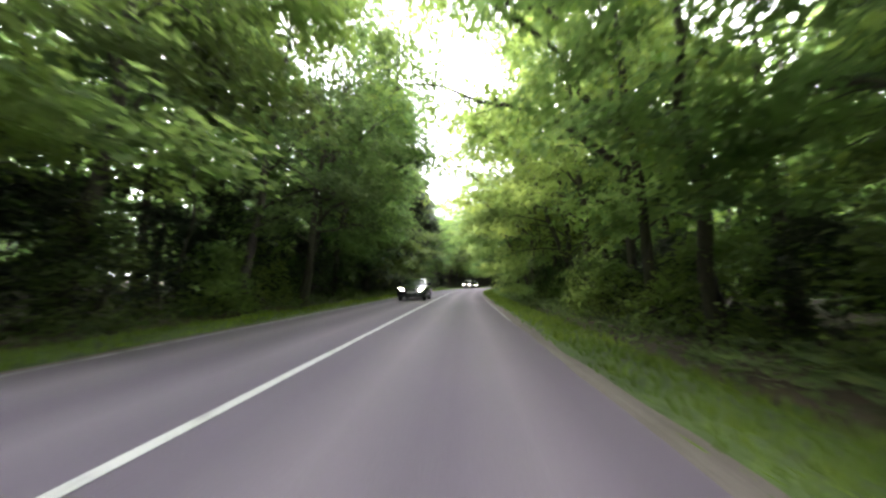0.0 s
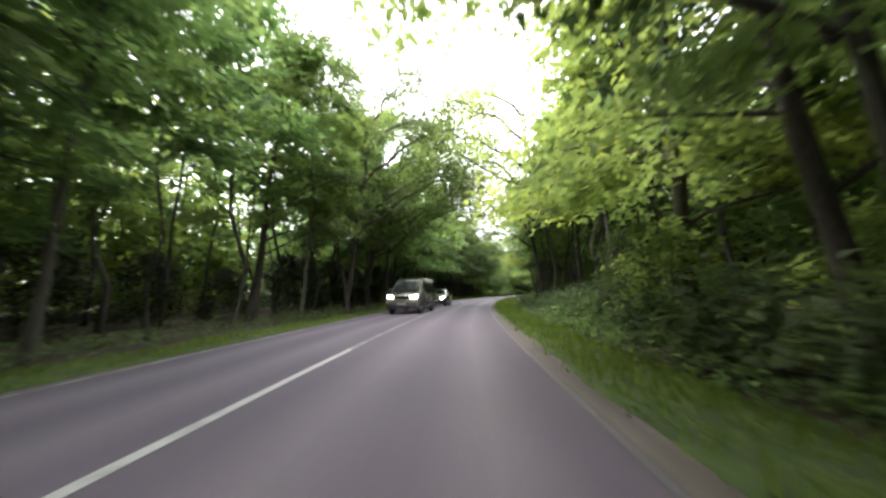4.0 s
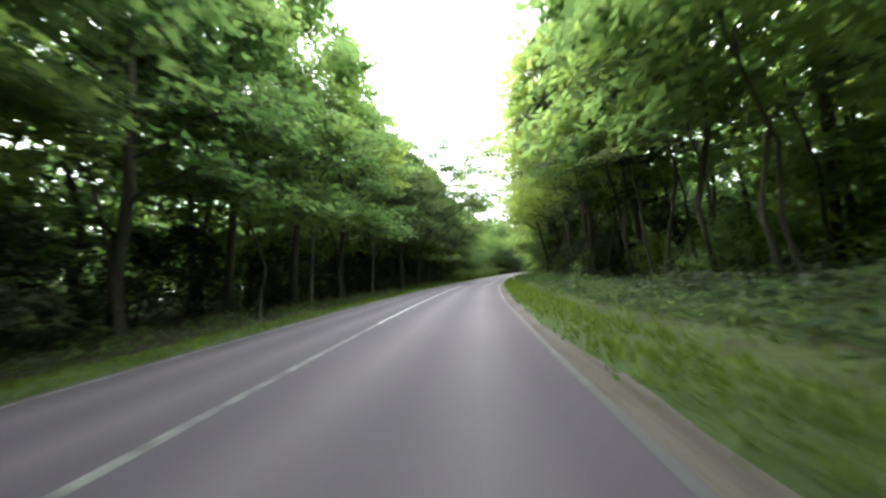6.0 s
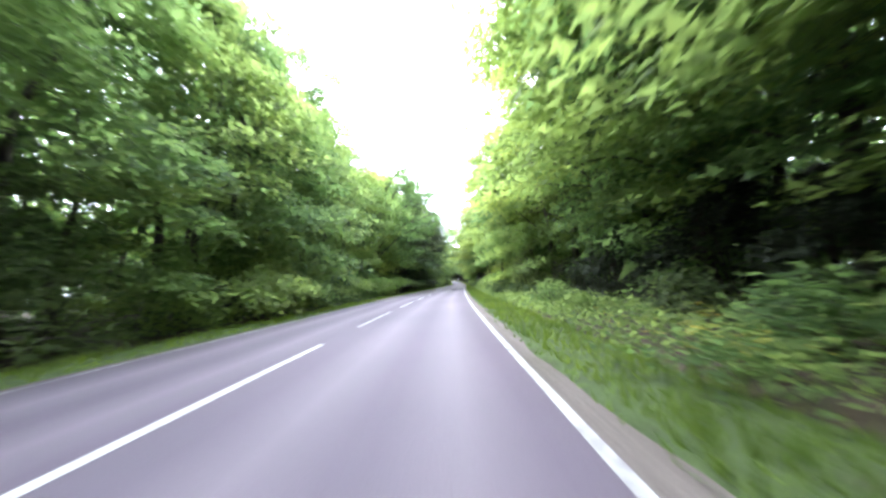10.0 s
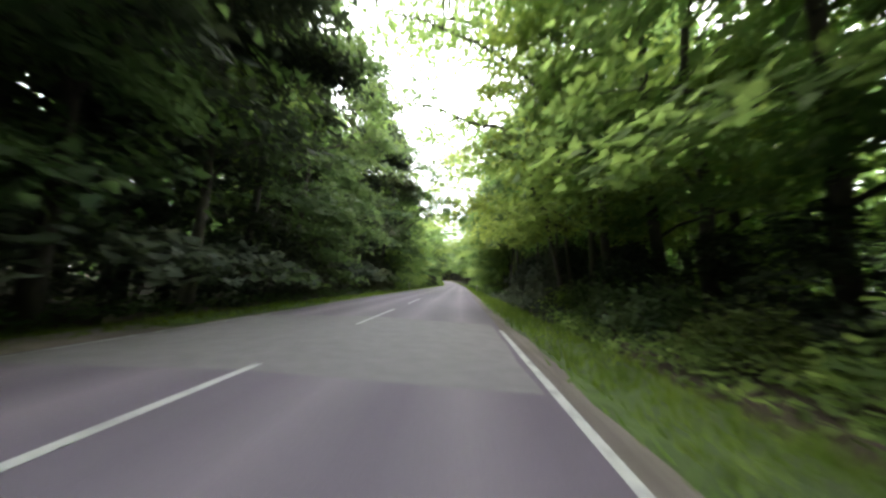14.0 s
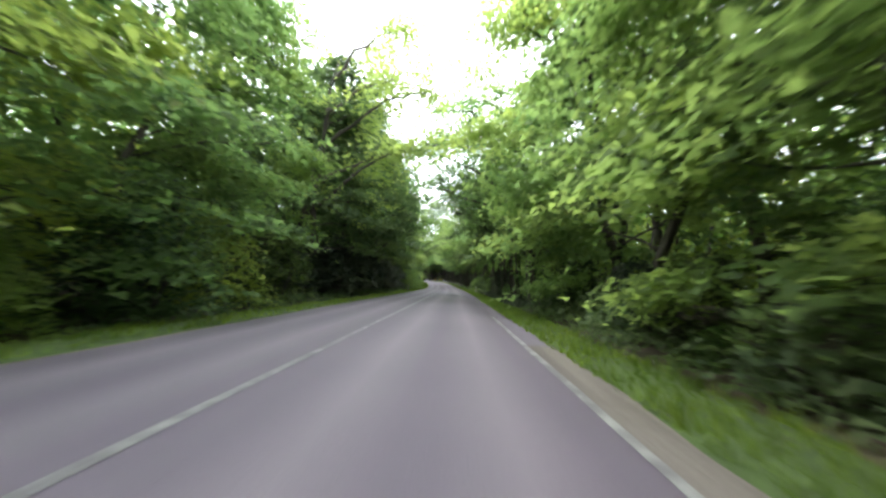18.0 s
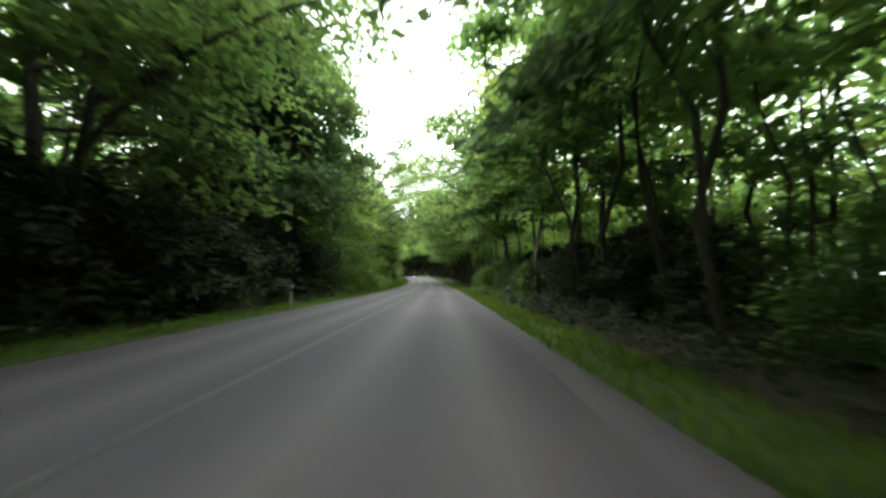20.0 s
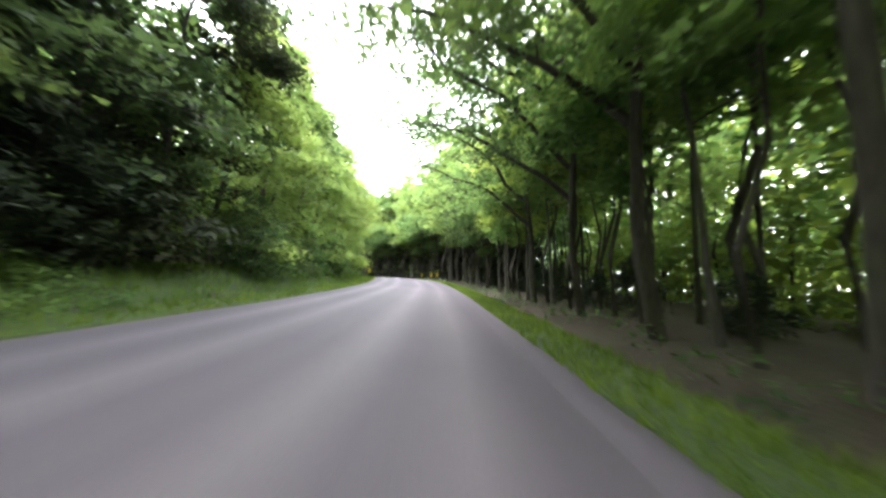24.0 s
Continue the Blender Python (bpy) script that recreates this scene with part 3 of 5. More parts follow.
# slender forest trees, bare trunks and high crowns
for i, (seed, leaf) in enumerate(((31, "mid"), (32, "deep"), (33, "fresh"), (34, "mid"), (35, "deep"))):
    KINDS["slim", i] = (tree_meshes(seed, 16 + 1.3 * (i % 4), 0.08 + 0.014 * i, 0.8 * ((-1) ** i), 5.5, 2.8, 0.2, 74, 48, 0.38, leaf, 8, BARK_PALE if i == 2 else BARK, spray_r=1.2), "slender forest tree with a bare trunk and high crown", "tree")
# tall closed-crown trees, mostly deep-leaved: the stand's shade is partly in that colour
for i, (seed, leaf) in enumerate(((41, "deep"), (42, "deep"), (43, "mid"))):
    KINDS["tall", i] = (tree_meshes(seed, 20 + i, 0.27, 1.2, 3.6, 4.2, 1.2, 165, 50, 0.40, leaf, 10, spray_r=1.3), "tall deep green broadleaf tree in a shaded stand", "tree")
# trees of the closed stands, with their shade put into dark leaf colours
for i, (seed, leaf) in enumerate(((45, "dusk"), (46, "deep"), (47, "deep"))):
    KINDS["gloom", i] = (tree_meshes(seed, 19 + i, 0.25, 0.9, 1.8, 4.0, 1.3, 172, 50, 0.41, leaf, 10, spray_r=1.3), "tall tree of a closed stand with shade painted into its leaves", "tree")
for i, (seed, leaf) in enumerate(((51, "mid"), (52, "fresh"), (53, "deep"))):
    KINDS["bush", i] = (bush_meshes(seed, 2.6 + 0.5 * i, 1.7, 60, 40, 0.21, leaf), "leafy green shrub at the forest edge", "shrub")
# shrubs of the dark places: the dusk leaf colour paints their shade
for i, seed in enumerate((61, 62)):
    KINDS["dark", i] = (bush_meshes(seed, 3.4 + 0.7 * i, 2.1, 70, 42, 0.25, "dusk"), "forest shrub with deep shade painted into its leaves", "shrub")
KINDS["low", 0] = (bush_meshes(71, 0.9, 1.1, 30, 24, 0.18, "mid"), "low bramble clump on the verge", "undergrowth")
KINDS["low", 1] = (bush_meshes(72, 1.2, 1.2, 32, 24, 0.2, "deep"), "low nettle clump on the forest edge", "undergrowth")
KINDS["low", 2] = (bush_meshes(73, 0.8, 1.2, 34, 26, 0.17, "fresh"), "light green nettle clump on the verge", "undergrowth")
KINDS["gold", 0] = (tree_meshes(81, 13, 0.16, 2.2, 4.5, 3.2, 1.6, 80, 34, 0.34, "gold", 9), "young maple with yellow-green leaves over the verge", "tree")


def arch_meshes(seed, leaf, reach, height):
    """A tree whose long limbs arch out over the road."""
    gen = np.random.default_rng(seed)
    tp = curve_points((0, 0, -0.3), (1.8, 0.3, height), 0.3, gen, 8, 0.15)
    pieces = [tube(tp, [0.165 * (1.3 if i == 0 else 1) * (1 - 0.75 * i / 7) for i in range(8)], 8)]
    centres, outs = [], []
    for z0, ln, rise, side in ((4.6, reach, 3.6, -1.5), (6.0, reach * 0.95, 3.6, 2.2), (8.2, reach * 0.9, 3.4, -0.5), (10.5, reach * 0.8, 3.0, 1.0), (12.5, reach * 0.6, 2.4, -1.0)):
        k = z0 / height
        lp = curve_points((1.8 * k, 0, z0), (1.8 * k + ln, side, z0 + rise), 0.9, gen, 8, 0.16)
        pieces.append(tube(lp, [0.12 * (1 - 0.85 * i / 7) for i in range(8)], 6))
        la = np.array(lp)
        for q in range(10):
            u = gen.uniform(2.0, 7)
            b0 = np.array([np.interp(u, range(8), la[:, j]) for j in range(3)])
            dr = np.array([gen.uniform(-0.2, 1.0), gen.normal(0, 0.9), gen.uniform(-0.35, 0.55)]) * gen.uniform(0.8, 1.9)
            pieces.append(tube([tuple(b0), tuple(b0 + dr * 0.5 + np.array([0, 0, 0.1])), tuple(b0 + dr)], [0.035, 0.022, 0.008], 4))
            centres += [b0 + dr, b0 + dr * 0.6]
            outs += [dr / np.linalg.norm(dr)] * 2
    for q in range(60):
        a = gen.uniform(-math.pi, math.pi)
        centres.append(np.array([1.5 + 3.2 * math.cos(a), 3.2 * math.sin(a), gen.uniform(5, height + 1.5)]))
        outs.append(np.array([math.cos(a), math.sin(a), 0.2]))
    quads = sprays(np.array(centres), np.array(outs), None, 36, 0.28, gen, 1.25)
    return mesh_of("trunk", *join(pieces), BARK, True), quick_tris("crown", quads, LEAF[leaf])


KINDS["arch", 0] = (arch_meshes(91, "mid", 7.8, 15), "old tree with long dark limbs arching over the road", "tree")
KINDS["arch", 1] = (arch_meshes(92, "fresh", 7.4, 14), "old tree with long dark limbs arching over the road", "tree")
# dusk leaf: this crown is darkened in colour to stand for shade
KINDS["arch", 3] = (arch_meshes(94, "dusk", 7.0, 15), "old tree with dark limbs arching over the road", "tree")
KINDS["arch", 2] = (arch_meshes(93, "deep", 7.5, 16), "old tree with long dark limbs arching over the road", "tree")
MADE = {}
GROUPS = {"tree": "forest trees", "shrub": "forest shrubs", "undergrowth": "verge undergrowth"}


def plant(kind, i, s, d, turn, scale):
    key = (kind, i)
    m = place(s, d, turn, -0.03)
    if key not in MADE:
        meshes, label, cat = KINDS[key]
        e = prototype({"tree": "tree", "shrub": "shrub", "undergrowth": "bramble"}[cat], meshes, TC if cat == "tree" else SF, label, cat)
        e["group"] = GROUPS[cat]
        e.matrix_basis = m
        e.scale = (scale,) * 3
        MADE[key] = e
        return e
    ob = copy_thing(MADE[key], m)
    ob.scale = (scale,) * 3
    return ob


INNER = {}
INNER_TRUNKS = []


def plant_inner(kind, i, s, d, turn, scale, gen, share=0.26):
    """A tree of the inner rows: joined into the mass of the forest, with fewer, larger leaf clumps."""
    quads, leaf, (tv, tf) = RAW[KINDS[kind, i][0][2]]
    q = quads[gen.permutation(len(quads))[:int(len(quads) * share)]]
    c = q.mean(1, keepdims=True)
    deep = (abs(d) - c[:, 0, 0] * scale > 10.8) | (c[:, 0, 2] * scale > 6.5)
    q, c = q[deep], c[deep]
    q = c + (q - c) * (2.05 if kind in ("wall", "over") else 1.65)
    m = np.array(place(s, d, turn, -0.05, scale))
    INNER.setdefault(leaf, []).append(q @ m[:3, :3].T + m[:3, 3])
    INNER_TRUNKS.append(((np.array(tv) @ m[:3, :3].T + m[:3, 3]).tolist(), tf))


# stretches of forest: side, from, to, then rows of (kinds, offset from the road's centre, spread, spacing, low and high scale, inner)
OVER, WALL, SLIM, TALL = ("over", 4), ("wall", 4), ("slim", 5), ("tall", 3)
# GLOOM, DUSK and DARK plants have shade painted into their leaves
GLOOM = ("gloom", 3)
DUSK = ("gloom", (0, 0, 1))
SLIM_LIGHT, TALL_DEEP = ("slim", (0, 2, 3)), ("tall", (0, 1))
BUSH, DARK, LOW = ("bush", 3), ("dark", 2), ("low", 2)
BACK = [(TALL, 13.5, 1.5, 6.0, 0.8, 1.0, 1), (WALL, 17.0, 1.5, 5.0, 0.8, 1.05, 1)]
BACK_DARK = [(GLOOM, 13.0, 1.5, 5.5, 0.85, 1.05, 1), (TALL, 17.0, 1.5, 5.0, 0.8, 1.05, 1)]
BACK_LIGHT = [(SLIM_LIGHT, 10.8, 1.2, 4.2, 0.85, 1.1, 1), (SLIM_LIGHT, 14.5, 1.6, 4.6, 0.9, 1.1, 1), (SLIM_LIGHT, 19.0, 1.6, 5.0, 0.9, 1.1, 1)]
BACK_OPEN = [(SLIM, 10.8, 1.2, 3.6, 0.85, 1.1, 1), (SLIM, 14.0, 1.6, 3.0, 0.9, 1.1, 1), (WALL, 20.0, 1.6, 6.2, 0.85, 1.1, 1)]
LOW_SCREEN = (("wall", (0, 3)), 20.0, 1.6, 4.6, 0.5, 0.7, 1)
BACK_THIN = [(SLIM_LIGHT, 13.0, 1.5, 4.5, 0.9, 1.1, 1), (SLIM_LIGHT, 18.0, 1.6, 4.5, 0.9, 1.1, 1)]
FOREST = [
    (-1, -25, 28, BACK_DARK + [(("over", (0, 2, 3)), 8.0, 0.8, 5.0, 0.9, 1.1), (BUSH, 7.8, 0.5, 4.2, 0.8, 1.2), (DARK, 9.8, 0.8, 3.8, 0.9, 1.25), (SLIM, 10.5, 1.5, 4.0, 0.9, 1.1, 1)]),
    (-1, 28, 60, BACK_DARK + [(DUSK, 8.4, 0.6, 3.4, 0.85, 1.0), (DARK, 9.0, 0.8, 2.8, 0.8, 1.15), (SLIM, 10.5, 1.5, 4.0, 0.9, 1.1, 1)]),
    (-1, 60, 96, BACK_OPEN + [LOW_SCREEN, (SLIM, 7.6, 1.0, 3.4, 0.85, 1.05), (OVER, 9.4, 0.8, 11.0, 0.9, 1.05), (DARK, 12.5, 1.2, 4.2, 0.7, 1.0)]),
    (-1, 96, 128, BACK + [(WALL, 12.0, 0.8, 4.5, 0.8, 1.0, 1), (("tall", (0, 2, 2)), 8.8, 0.8, 6.4, 0.85, 1.05), (SLIM, 8.0, 1.0, 4.4, 0.85, 1.05), (DARK, 10.6, 1.2, 2.8, 0.8, 1.2)]),
    (-1, 128, 158, BACK_DARK + [(TALL_DEEP, 8.8, 0.8, 6.4, 0.85, 1.0), (SLIM, 8.0, 1.0, 4.4, 0.85, 1.05), (DARK, 10.6, 1.2, 2.8, 0.8, 1.2), (GLOOM, 11.5, 0.8, 5.0, 0.8, 1.0, 1)]),
    (-1, 158, 213, BACK + [(WALL, 12.2, 0.8, 5.0, 0.8, 1.0, 1), (WALL, 8.8, 0.6, 4.6, 1.0, 1.16), (BUSH, 7.3, 0.4, 3.8, 0.9, 1.3)]),
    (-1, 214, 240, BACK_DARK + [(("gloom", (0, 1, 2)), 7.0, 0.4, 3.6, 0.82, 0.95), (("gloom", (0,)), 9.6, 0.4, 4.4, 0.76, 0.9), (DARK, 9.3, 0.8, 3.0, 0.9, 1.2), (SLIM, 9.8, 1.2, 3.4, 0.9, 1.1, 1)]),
    (-1, 240, 272, BACK_DARK + [(GLOOM, 8.3, 0.6, 5.4, 0.85, 1.05), (DARK, 8.0, 0.7, 2.8, 0.8, 1.15), (SLIM, 10.5, 1.2, 3.6, 0.9, 1.1, 1)]),
    (-1, 272, 312, BACK + [(WALL, 8.6, 0.6, 4.6, 0.9, 1.1), (BUSH, 7.2, 0.5, 4.0, 0.8, 1.2), (DARK, 9.5, 0.8, 4.6, 0.9, 1.2)]),
    (-1, 312, 337, BACK_OPEN + [(TALL_DEEP, 8.6, 0.6, 7.0, 0.85, 1.0), (DARK, 8.2, 0.8, 2.6, 0.9, 1.3), (DARK, 10.4, 0.8, 3.4, 1.0, 1.4), (SLIM, 10.2, 1.4, 3.2, 0.9, 1.1, 1)]),
    (-1, 337, 355, BACK_DARK + [(GLOOM, 11.0, 0.8, 5.0, 0.85, 1.0, 1)] + [(TALL_DEEP, 8.6, 0.6, 7.0, 0.85, 1.0), (DARK, 8.2, 0.8, 2.6, 0.9, 1.3), (DARK, 10.4, 0.8, 3.4, 1.0, 1.4), (SLIM, 10.2, 1.4, 3.2, 0.9, 1.1, 1)]),
    (-1, 355, 371, BACK_LIGHT + [(("wall", (0, 3)), 8.6, 0.5, 4.4, 0.85, 1.05), (("bush", (0, 1)), 6.9, 0.4, 2.6, 1.0, 1.4)]),
    (-1, 376, 388, BACK_THIN + [(("over", (0, 1)), 10.8, 0.5, 5.0, 0.85, 1.0), (DARK, 11.6, 0.6, 2.2, 0.8, 1.1)]),
    (-1, 388, 404, BACK_DARK + [(GLOOM, 10.3, 0.4, 4.0, 0.78, 0.9), (DARK, 8.8, 0.6, 2.6, 0.9, 1.2)]),
    (-1, 404, 450, BACK + [(("wall", (0, 3)), 9.6, 0.6, 4.6, 0.9, 1.15), (BUSH, 7.8, 0.6, 4.0, 0.8, 1.2)]),
    (-1, 450, 520, BACK + [(WALL, 8.6, 0.6, 6.0, 0.9, 1.1, 1)]),
    (1, -25, 33, BACK + [(("over", (0, 1, 1)), 9.0, 0.7, 4.6, 0.9, 1.08), (BUSH, 8.4, 0.6, 4.0, 0.7, 1.1), (DARK, 10.0, 0.8, 4.4, 0.7, 1.0)]),
    (1, 33, 52, BACK_OPEN + [(("over", (0, 1, 1)), 11.2, 0.5, 8.5, 0.9, 1.0), (("low", (0, 2, 2)), 6.9, 0.3, 1.5, 0.7, 1.0), (("low", (0, 2)), 8.2, 0.5, 1.5, 0.9, 1.2), (BUSH, 11.5, 0.6, 3.6, 0.7, 1.0)]),
    (1, 52, 80, BACK + [(OVER, 9.0, 0.6, 4.6, 0.9, 1.1), (LOW, 7.2, 0.5, 3.0, 0.8, 1.2), (BUSH, 9.2, 0.8, 3.6, 0.8, 1.1)]),
    (1, 80, 120, BACK_OPEN + [(SLIM, 10.2, 0.8, 3.8, 0.85, 1.05), (BUSH, 12.5, 1.2, 4.4, 0.7, 1.0)]),
    (1, 120, 150, BACK_DARK + [(("over", (1, 1, 3)), 10.6, 0.5, 4.2, 0.95, 1.12), (DARK, 10.8, 0.7, 2.8, 0.7, 1.0), (BUSH, 9.4, 0.6, 9.0, 0.5, 0.8)]),
    (1, 150, 186, BACK_DARK + [(("over", (0, 1, 1, 3)), 11.0, 0.5, 4.2, 0.95, 1.1), (("wall", (1, 2)), 12.4, 0.5, 6.0, 0.9, 1.05), (DARK, 10.4, 0.7, 3.2, 0.6, 0.9), (LOW, 7.6, 0.6, 4.0, 0.6, 1.0)]),
    (1, 186, 200, BACK + [(WALL, 9.9, 0.6, 4.6, 0.95, 1.15), (LOW, 6.9, 0.5, 2.6, 0.7, 1.1), (BUSH, 8.2, 0.5, 4.0, 0.7, 1.0)]),
    (1, 200, 227, BACK + [(("over", (1,)), 9.8, 0.4, 7.0, 0.95, 1.1), (WALL, 12.0, 0.6, 5.4, 1.0, 1.15), (LOW, 7.0, 0.6, 2.4, 0.7, 1.1), (LOW, 8.6, 0.6, 2.4, 0.9, 1.3), (BUSH, 9.6, 0.5, 4.0, 0.7, 0.9)]),
    (1, 227, 245, BACK + [(("over", (0, 1, 3)), 9.8, 0.5, 3.8, 0.95, 1.1), (LOW, 7.2, 0.6, 2.4, 0.7, 1.1), (DARK, 9.2, 0.7, 2.8, 0.6, 0.9)]),
    (1, 245, 264, BACK_OPEN + [(WALL, 14.0, 0.8, 4.0, 0.75, 0.95, 1), (SLIM, 8.0, 0.8, 3.0, 0.85, 1.0), (DARK, 9.2, 0.8, 2.4, 0.7, 1.0), (DARK, 11.5, 0.8, 3.0, 0.8, 1.1)]),
    (1, 264, 312, BACK + [(WALL, 9.5, 0.6, 4.8, 0.9, 1.1), (OVER, 9.2, 0.6, 10.0, 0.9, 1.0), (DARK, 8.4, 0.6, 4.2, 0.5, 0.85), (LOW, 6.9, 0.4, 3.2, 0.6, 1.0)]),
    (1, 312, 338, BACK_LIGHT + [(SLIM_LIGHT, 8.2, 0.9, 3.7, 0.85, 1.1), (BUSH, 9.0, 0.6, 4.2, 0.6, 0.9)]),
    (1, 338, 355, BACK + [(SLIM, 8.4, 0.7, 2.6, 0.9, 1.1), (DARK, 9.4, 0.6, 2.2, 0.7, 1.0)]),
    (1, 331, 338, [(DARK, 9.0, 0.4, 2.0, 0.5, 0.8)]),
    (1, 355, 371, BACK_THIN + [LOW_SCREEN, (SLIM_LIGHT, 8.6, 0.7, 4.6, 0.8, 1.0), (DARK, 9.6, 0.6, 2.6, 0.6, 0.9), (LOW, 8.6, 1.2, 8.0, 0.5, 0.9)]),
    (1, 371, 388, BACK_LIGHT + [LOW_SCREEN, (SLIM_LIGHT, 8.1, 0.9, 3.6, 0.8, 1.05), (LOW, 8.6, 1.2, 10.0, 0.5, 0.9)]),
    (1, 388, 424, BACK_LIGHT + [LOW_SCREEN, (SLIM_LIGHT, 8.6, 0.8, 1.9, 0.75, 1.0), (SLIM, 11.0, 1.0, 2.6, 0.85, 1.0, 1), (DARK, 10.5, 0.8, 4.0, 0.4, 0.6)]),
    (1, 424, 436, BACK_DARK + [(SLIM, 8.6, 0.6, 1.9, 0.9, 1.1), (DARK, 12.0, 0.6, 2.0, 1.2, 1.6)]),
    # inner rows with dusk leaves paint the dark interior behind the bend
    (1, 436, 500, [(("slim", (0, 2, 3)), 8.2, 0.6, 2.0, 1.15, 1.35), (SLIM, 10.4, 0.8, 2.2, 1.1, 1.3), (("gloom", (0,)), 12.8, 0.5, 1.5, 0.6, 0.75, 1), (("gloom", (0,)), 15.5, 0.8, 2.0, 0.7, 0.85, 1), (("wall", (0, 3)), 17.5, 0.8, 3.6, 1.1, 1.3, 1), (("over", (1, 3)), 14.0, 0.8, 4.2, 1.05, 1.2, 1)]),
    (1, 500, 520, BACK_DARK + [(DARK, 8.4, 0.6, 3.0, 0.9, 1.2)]),
]
for side, s0, s1, rows in FOREST:
    gen = np.random.default_rng(1000 + side * 500 + s0)
    for (kind, count), off, spread, gap, lo, hi, *inner in rows:
        s = s0 + gap * gen.uniform(0.2, 0.9)
        while s < s1:
            d = side * (off + gen.uniform(-spread, spread))
            # local +x points to the road
            turn = (180 if side > 0 else 0) + gen.uniform(-35, 35)
            (plant_inner if inner else plant)(kind, int(gen.integers(count)) if isinstance(count, int) else count[int(gen.integers(len(count)))], s, d, turn, gen.uniform(lo, hi), *([gen, 0.19 if kind == "slim" else 0.21 if kind in ("wall", "over") else 0.29] if inner else []))
            s += gap * gen.uniform(0.7, 1.3)
for s, d in ((219, 8.2), (244.5, 7.6)):
    plant("gold", 0, s, d, 180, 1.0)
for i, s, d, size in ((0, 363.5, 7.6, 1.0), (2, 366.5, 8.4, 1.1), (0, 369.5, 7.8, 0.9), (2, 354.0, 8.6, 0.8), (0, 347.0, 8.2, 0.9), (2, 349.5, 7.4, 0.7), (2, 351.6, 8.3, 0.95),
                      (1, 383.6, -8.4, 0.85), (0, 382.4, -8.9, 0.5), (1, 386.5, -9.2, 0.8), (1, 390.0, -7.9, 1.35), (1, 388.2, -8.8, 1.0), (1, 393.0, -8.6, 0.9)):
    plant("bush", i, s, d, 40 * i, size)
for i, s, d, size in ((0, 377.5, -6.6, 1.0), (1, 379.2, -7.1, 1.2), (0, 380.8, -6.5, 0.9), (0, 383.0, -6.9, 1.1), (1, 385.4, -6.7, 0.9)):
    plant("low", i, s, d, 70 * i, size)
for i, s, d, size in ((0, 12.0, 8.4, 1.15), (2, 22.0, -8.4, 1.1), (1, 29.5, 8.6, 1.1), (0, 48.0, 8.8, 1.1), (2, 91.0, -7.6, 1.2), (1, 94.5, 8.9, 1.25),
                      (0, 100.0, -7.6, 1.2), (2, 157.0, -8.6, 1.0), (2, 162.0, -7.8, 1.15), (1, 140.0, 8.8, 1.2), (2, 141.5, -7.8, 1.2), (0, 206.0, -7.8, 1.1), (3, 220.5, -7.8, 1.0), (2, 225.5, -7.6, 1.0), (3, 231.0, -7.8, 1.0), (0, 287.0, -8.4, 1.15), (2, 268.0, -7.6, 1.2), (1, 270.5, 7.9, 1.2), (2, 325.0, 8.0, 1.1), (0, 333.0, -8.2, 1.0),
                      (2, 367.0, -7.8, 1.2), (2, 373.0, 8.3, 1.15), (1, 384.0, 8.0, 1.15), (1, 384.5, -9.6, 1.1), (2, 397.5, 7.8, 1.2), (2, 402.5, 8.0, 1.0), (0, 409.0, 8.0, 1.0),
                      (1, 97.0, -7.8, 1.15), (1, 99.5, 8.4, 1.1), (1, 58.0, 8.8, 1.1), (0, 64.0, -8.0, 1.1), (1, 70.0, 8.8, 1.1), (0, 241.5, 8.8, 1.2), 
                      (1, 313.0, -8.2, 1.15), (0, 319.0, 8.4, 1.15), (0, 380.5, 9.8, 1.0), (1, 355.5, 8.4, 1.1), (0, 376.0, -9.0, 1.15), (0, 393.0, 7.8, 1.25), (1, 425.0, 8.4, 1.1)):
    plant("arch", i, s, d, 180 if d > 0 else 0, size)
for i, s, d, tip, size in ((1, 331.0, 7.8, 17, 1.0), (4, 333.5, 8.6, 3, 1.1), (3, 325.5, 8.8, 34, 0.75), (0, 338.0, 8.4, 12, 1.0), (1, 357.5, 9.0, 15, 1.0), (3, 262.0, 8.6, 12, 1.0)):
    ob = plant("slim", i, s, d, 180, size)
    ob["label"] = "slender forest tree leaning steeply towards the road"
    ob.rotation_euler.rotate_axis("Y", radians(tip))
for i, s, d, tip, size in ((3, 24.5, 10.4, 17, 0.95), (0, 39.5, 9.6, 21, 0.9)):
    ob = plant("over", i, s, d, 180, size)
    ob["label"] = "old dark-barked tree leaning far over the verge"
    ob.rotation_euler.rotate_axis("Y", radians(tip))
# the dusk share of the inner foliage carries painted shade
NAMES = {"dusk": "inner_black_green_foliage", "mid": "inner_foliage", "fresh": "inner_light_foliage", "deep": "inner_dark_foliage"}
for leaf, parts in INNER.items():
    tagged(new(NAMES[leaf], quick_tris(NAMES[leaf], np.concatenate(parts), LEAF[leaf])), "foliage of the trees standing behind the forest edge", "forest", kind="stuff")
tagged(new("inner_trunks", mesh_of("inner_trunks", *join(INNER_TRUNKS), BARK, True)), "dark trunks standing behind the forest edge", "forest", kind="stuff")


# ---- far woods behind the first rows: trunks and leaf clumps, uncountable ----
OPEN = ((-1, 58, 98), (1, 80, 122), (1, 312, 338), (1, 358, 428), (-1, 374, 390))


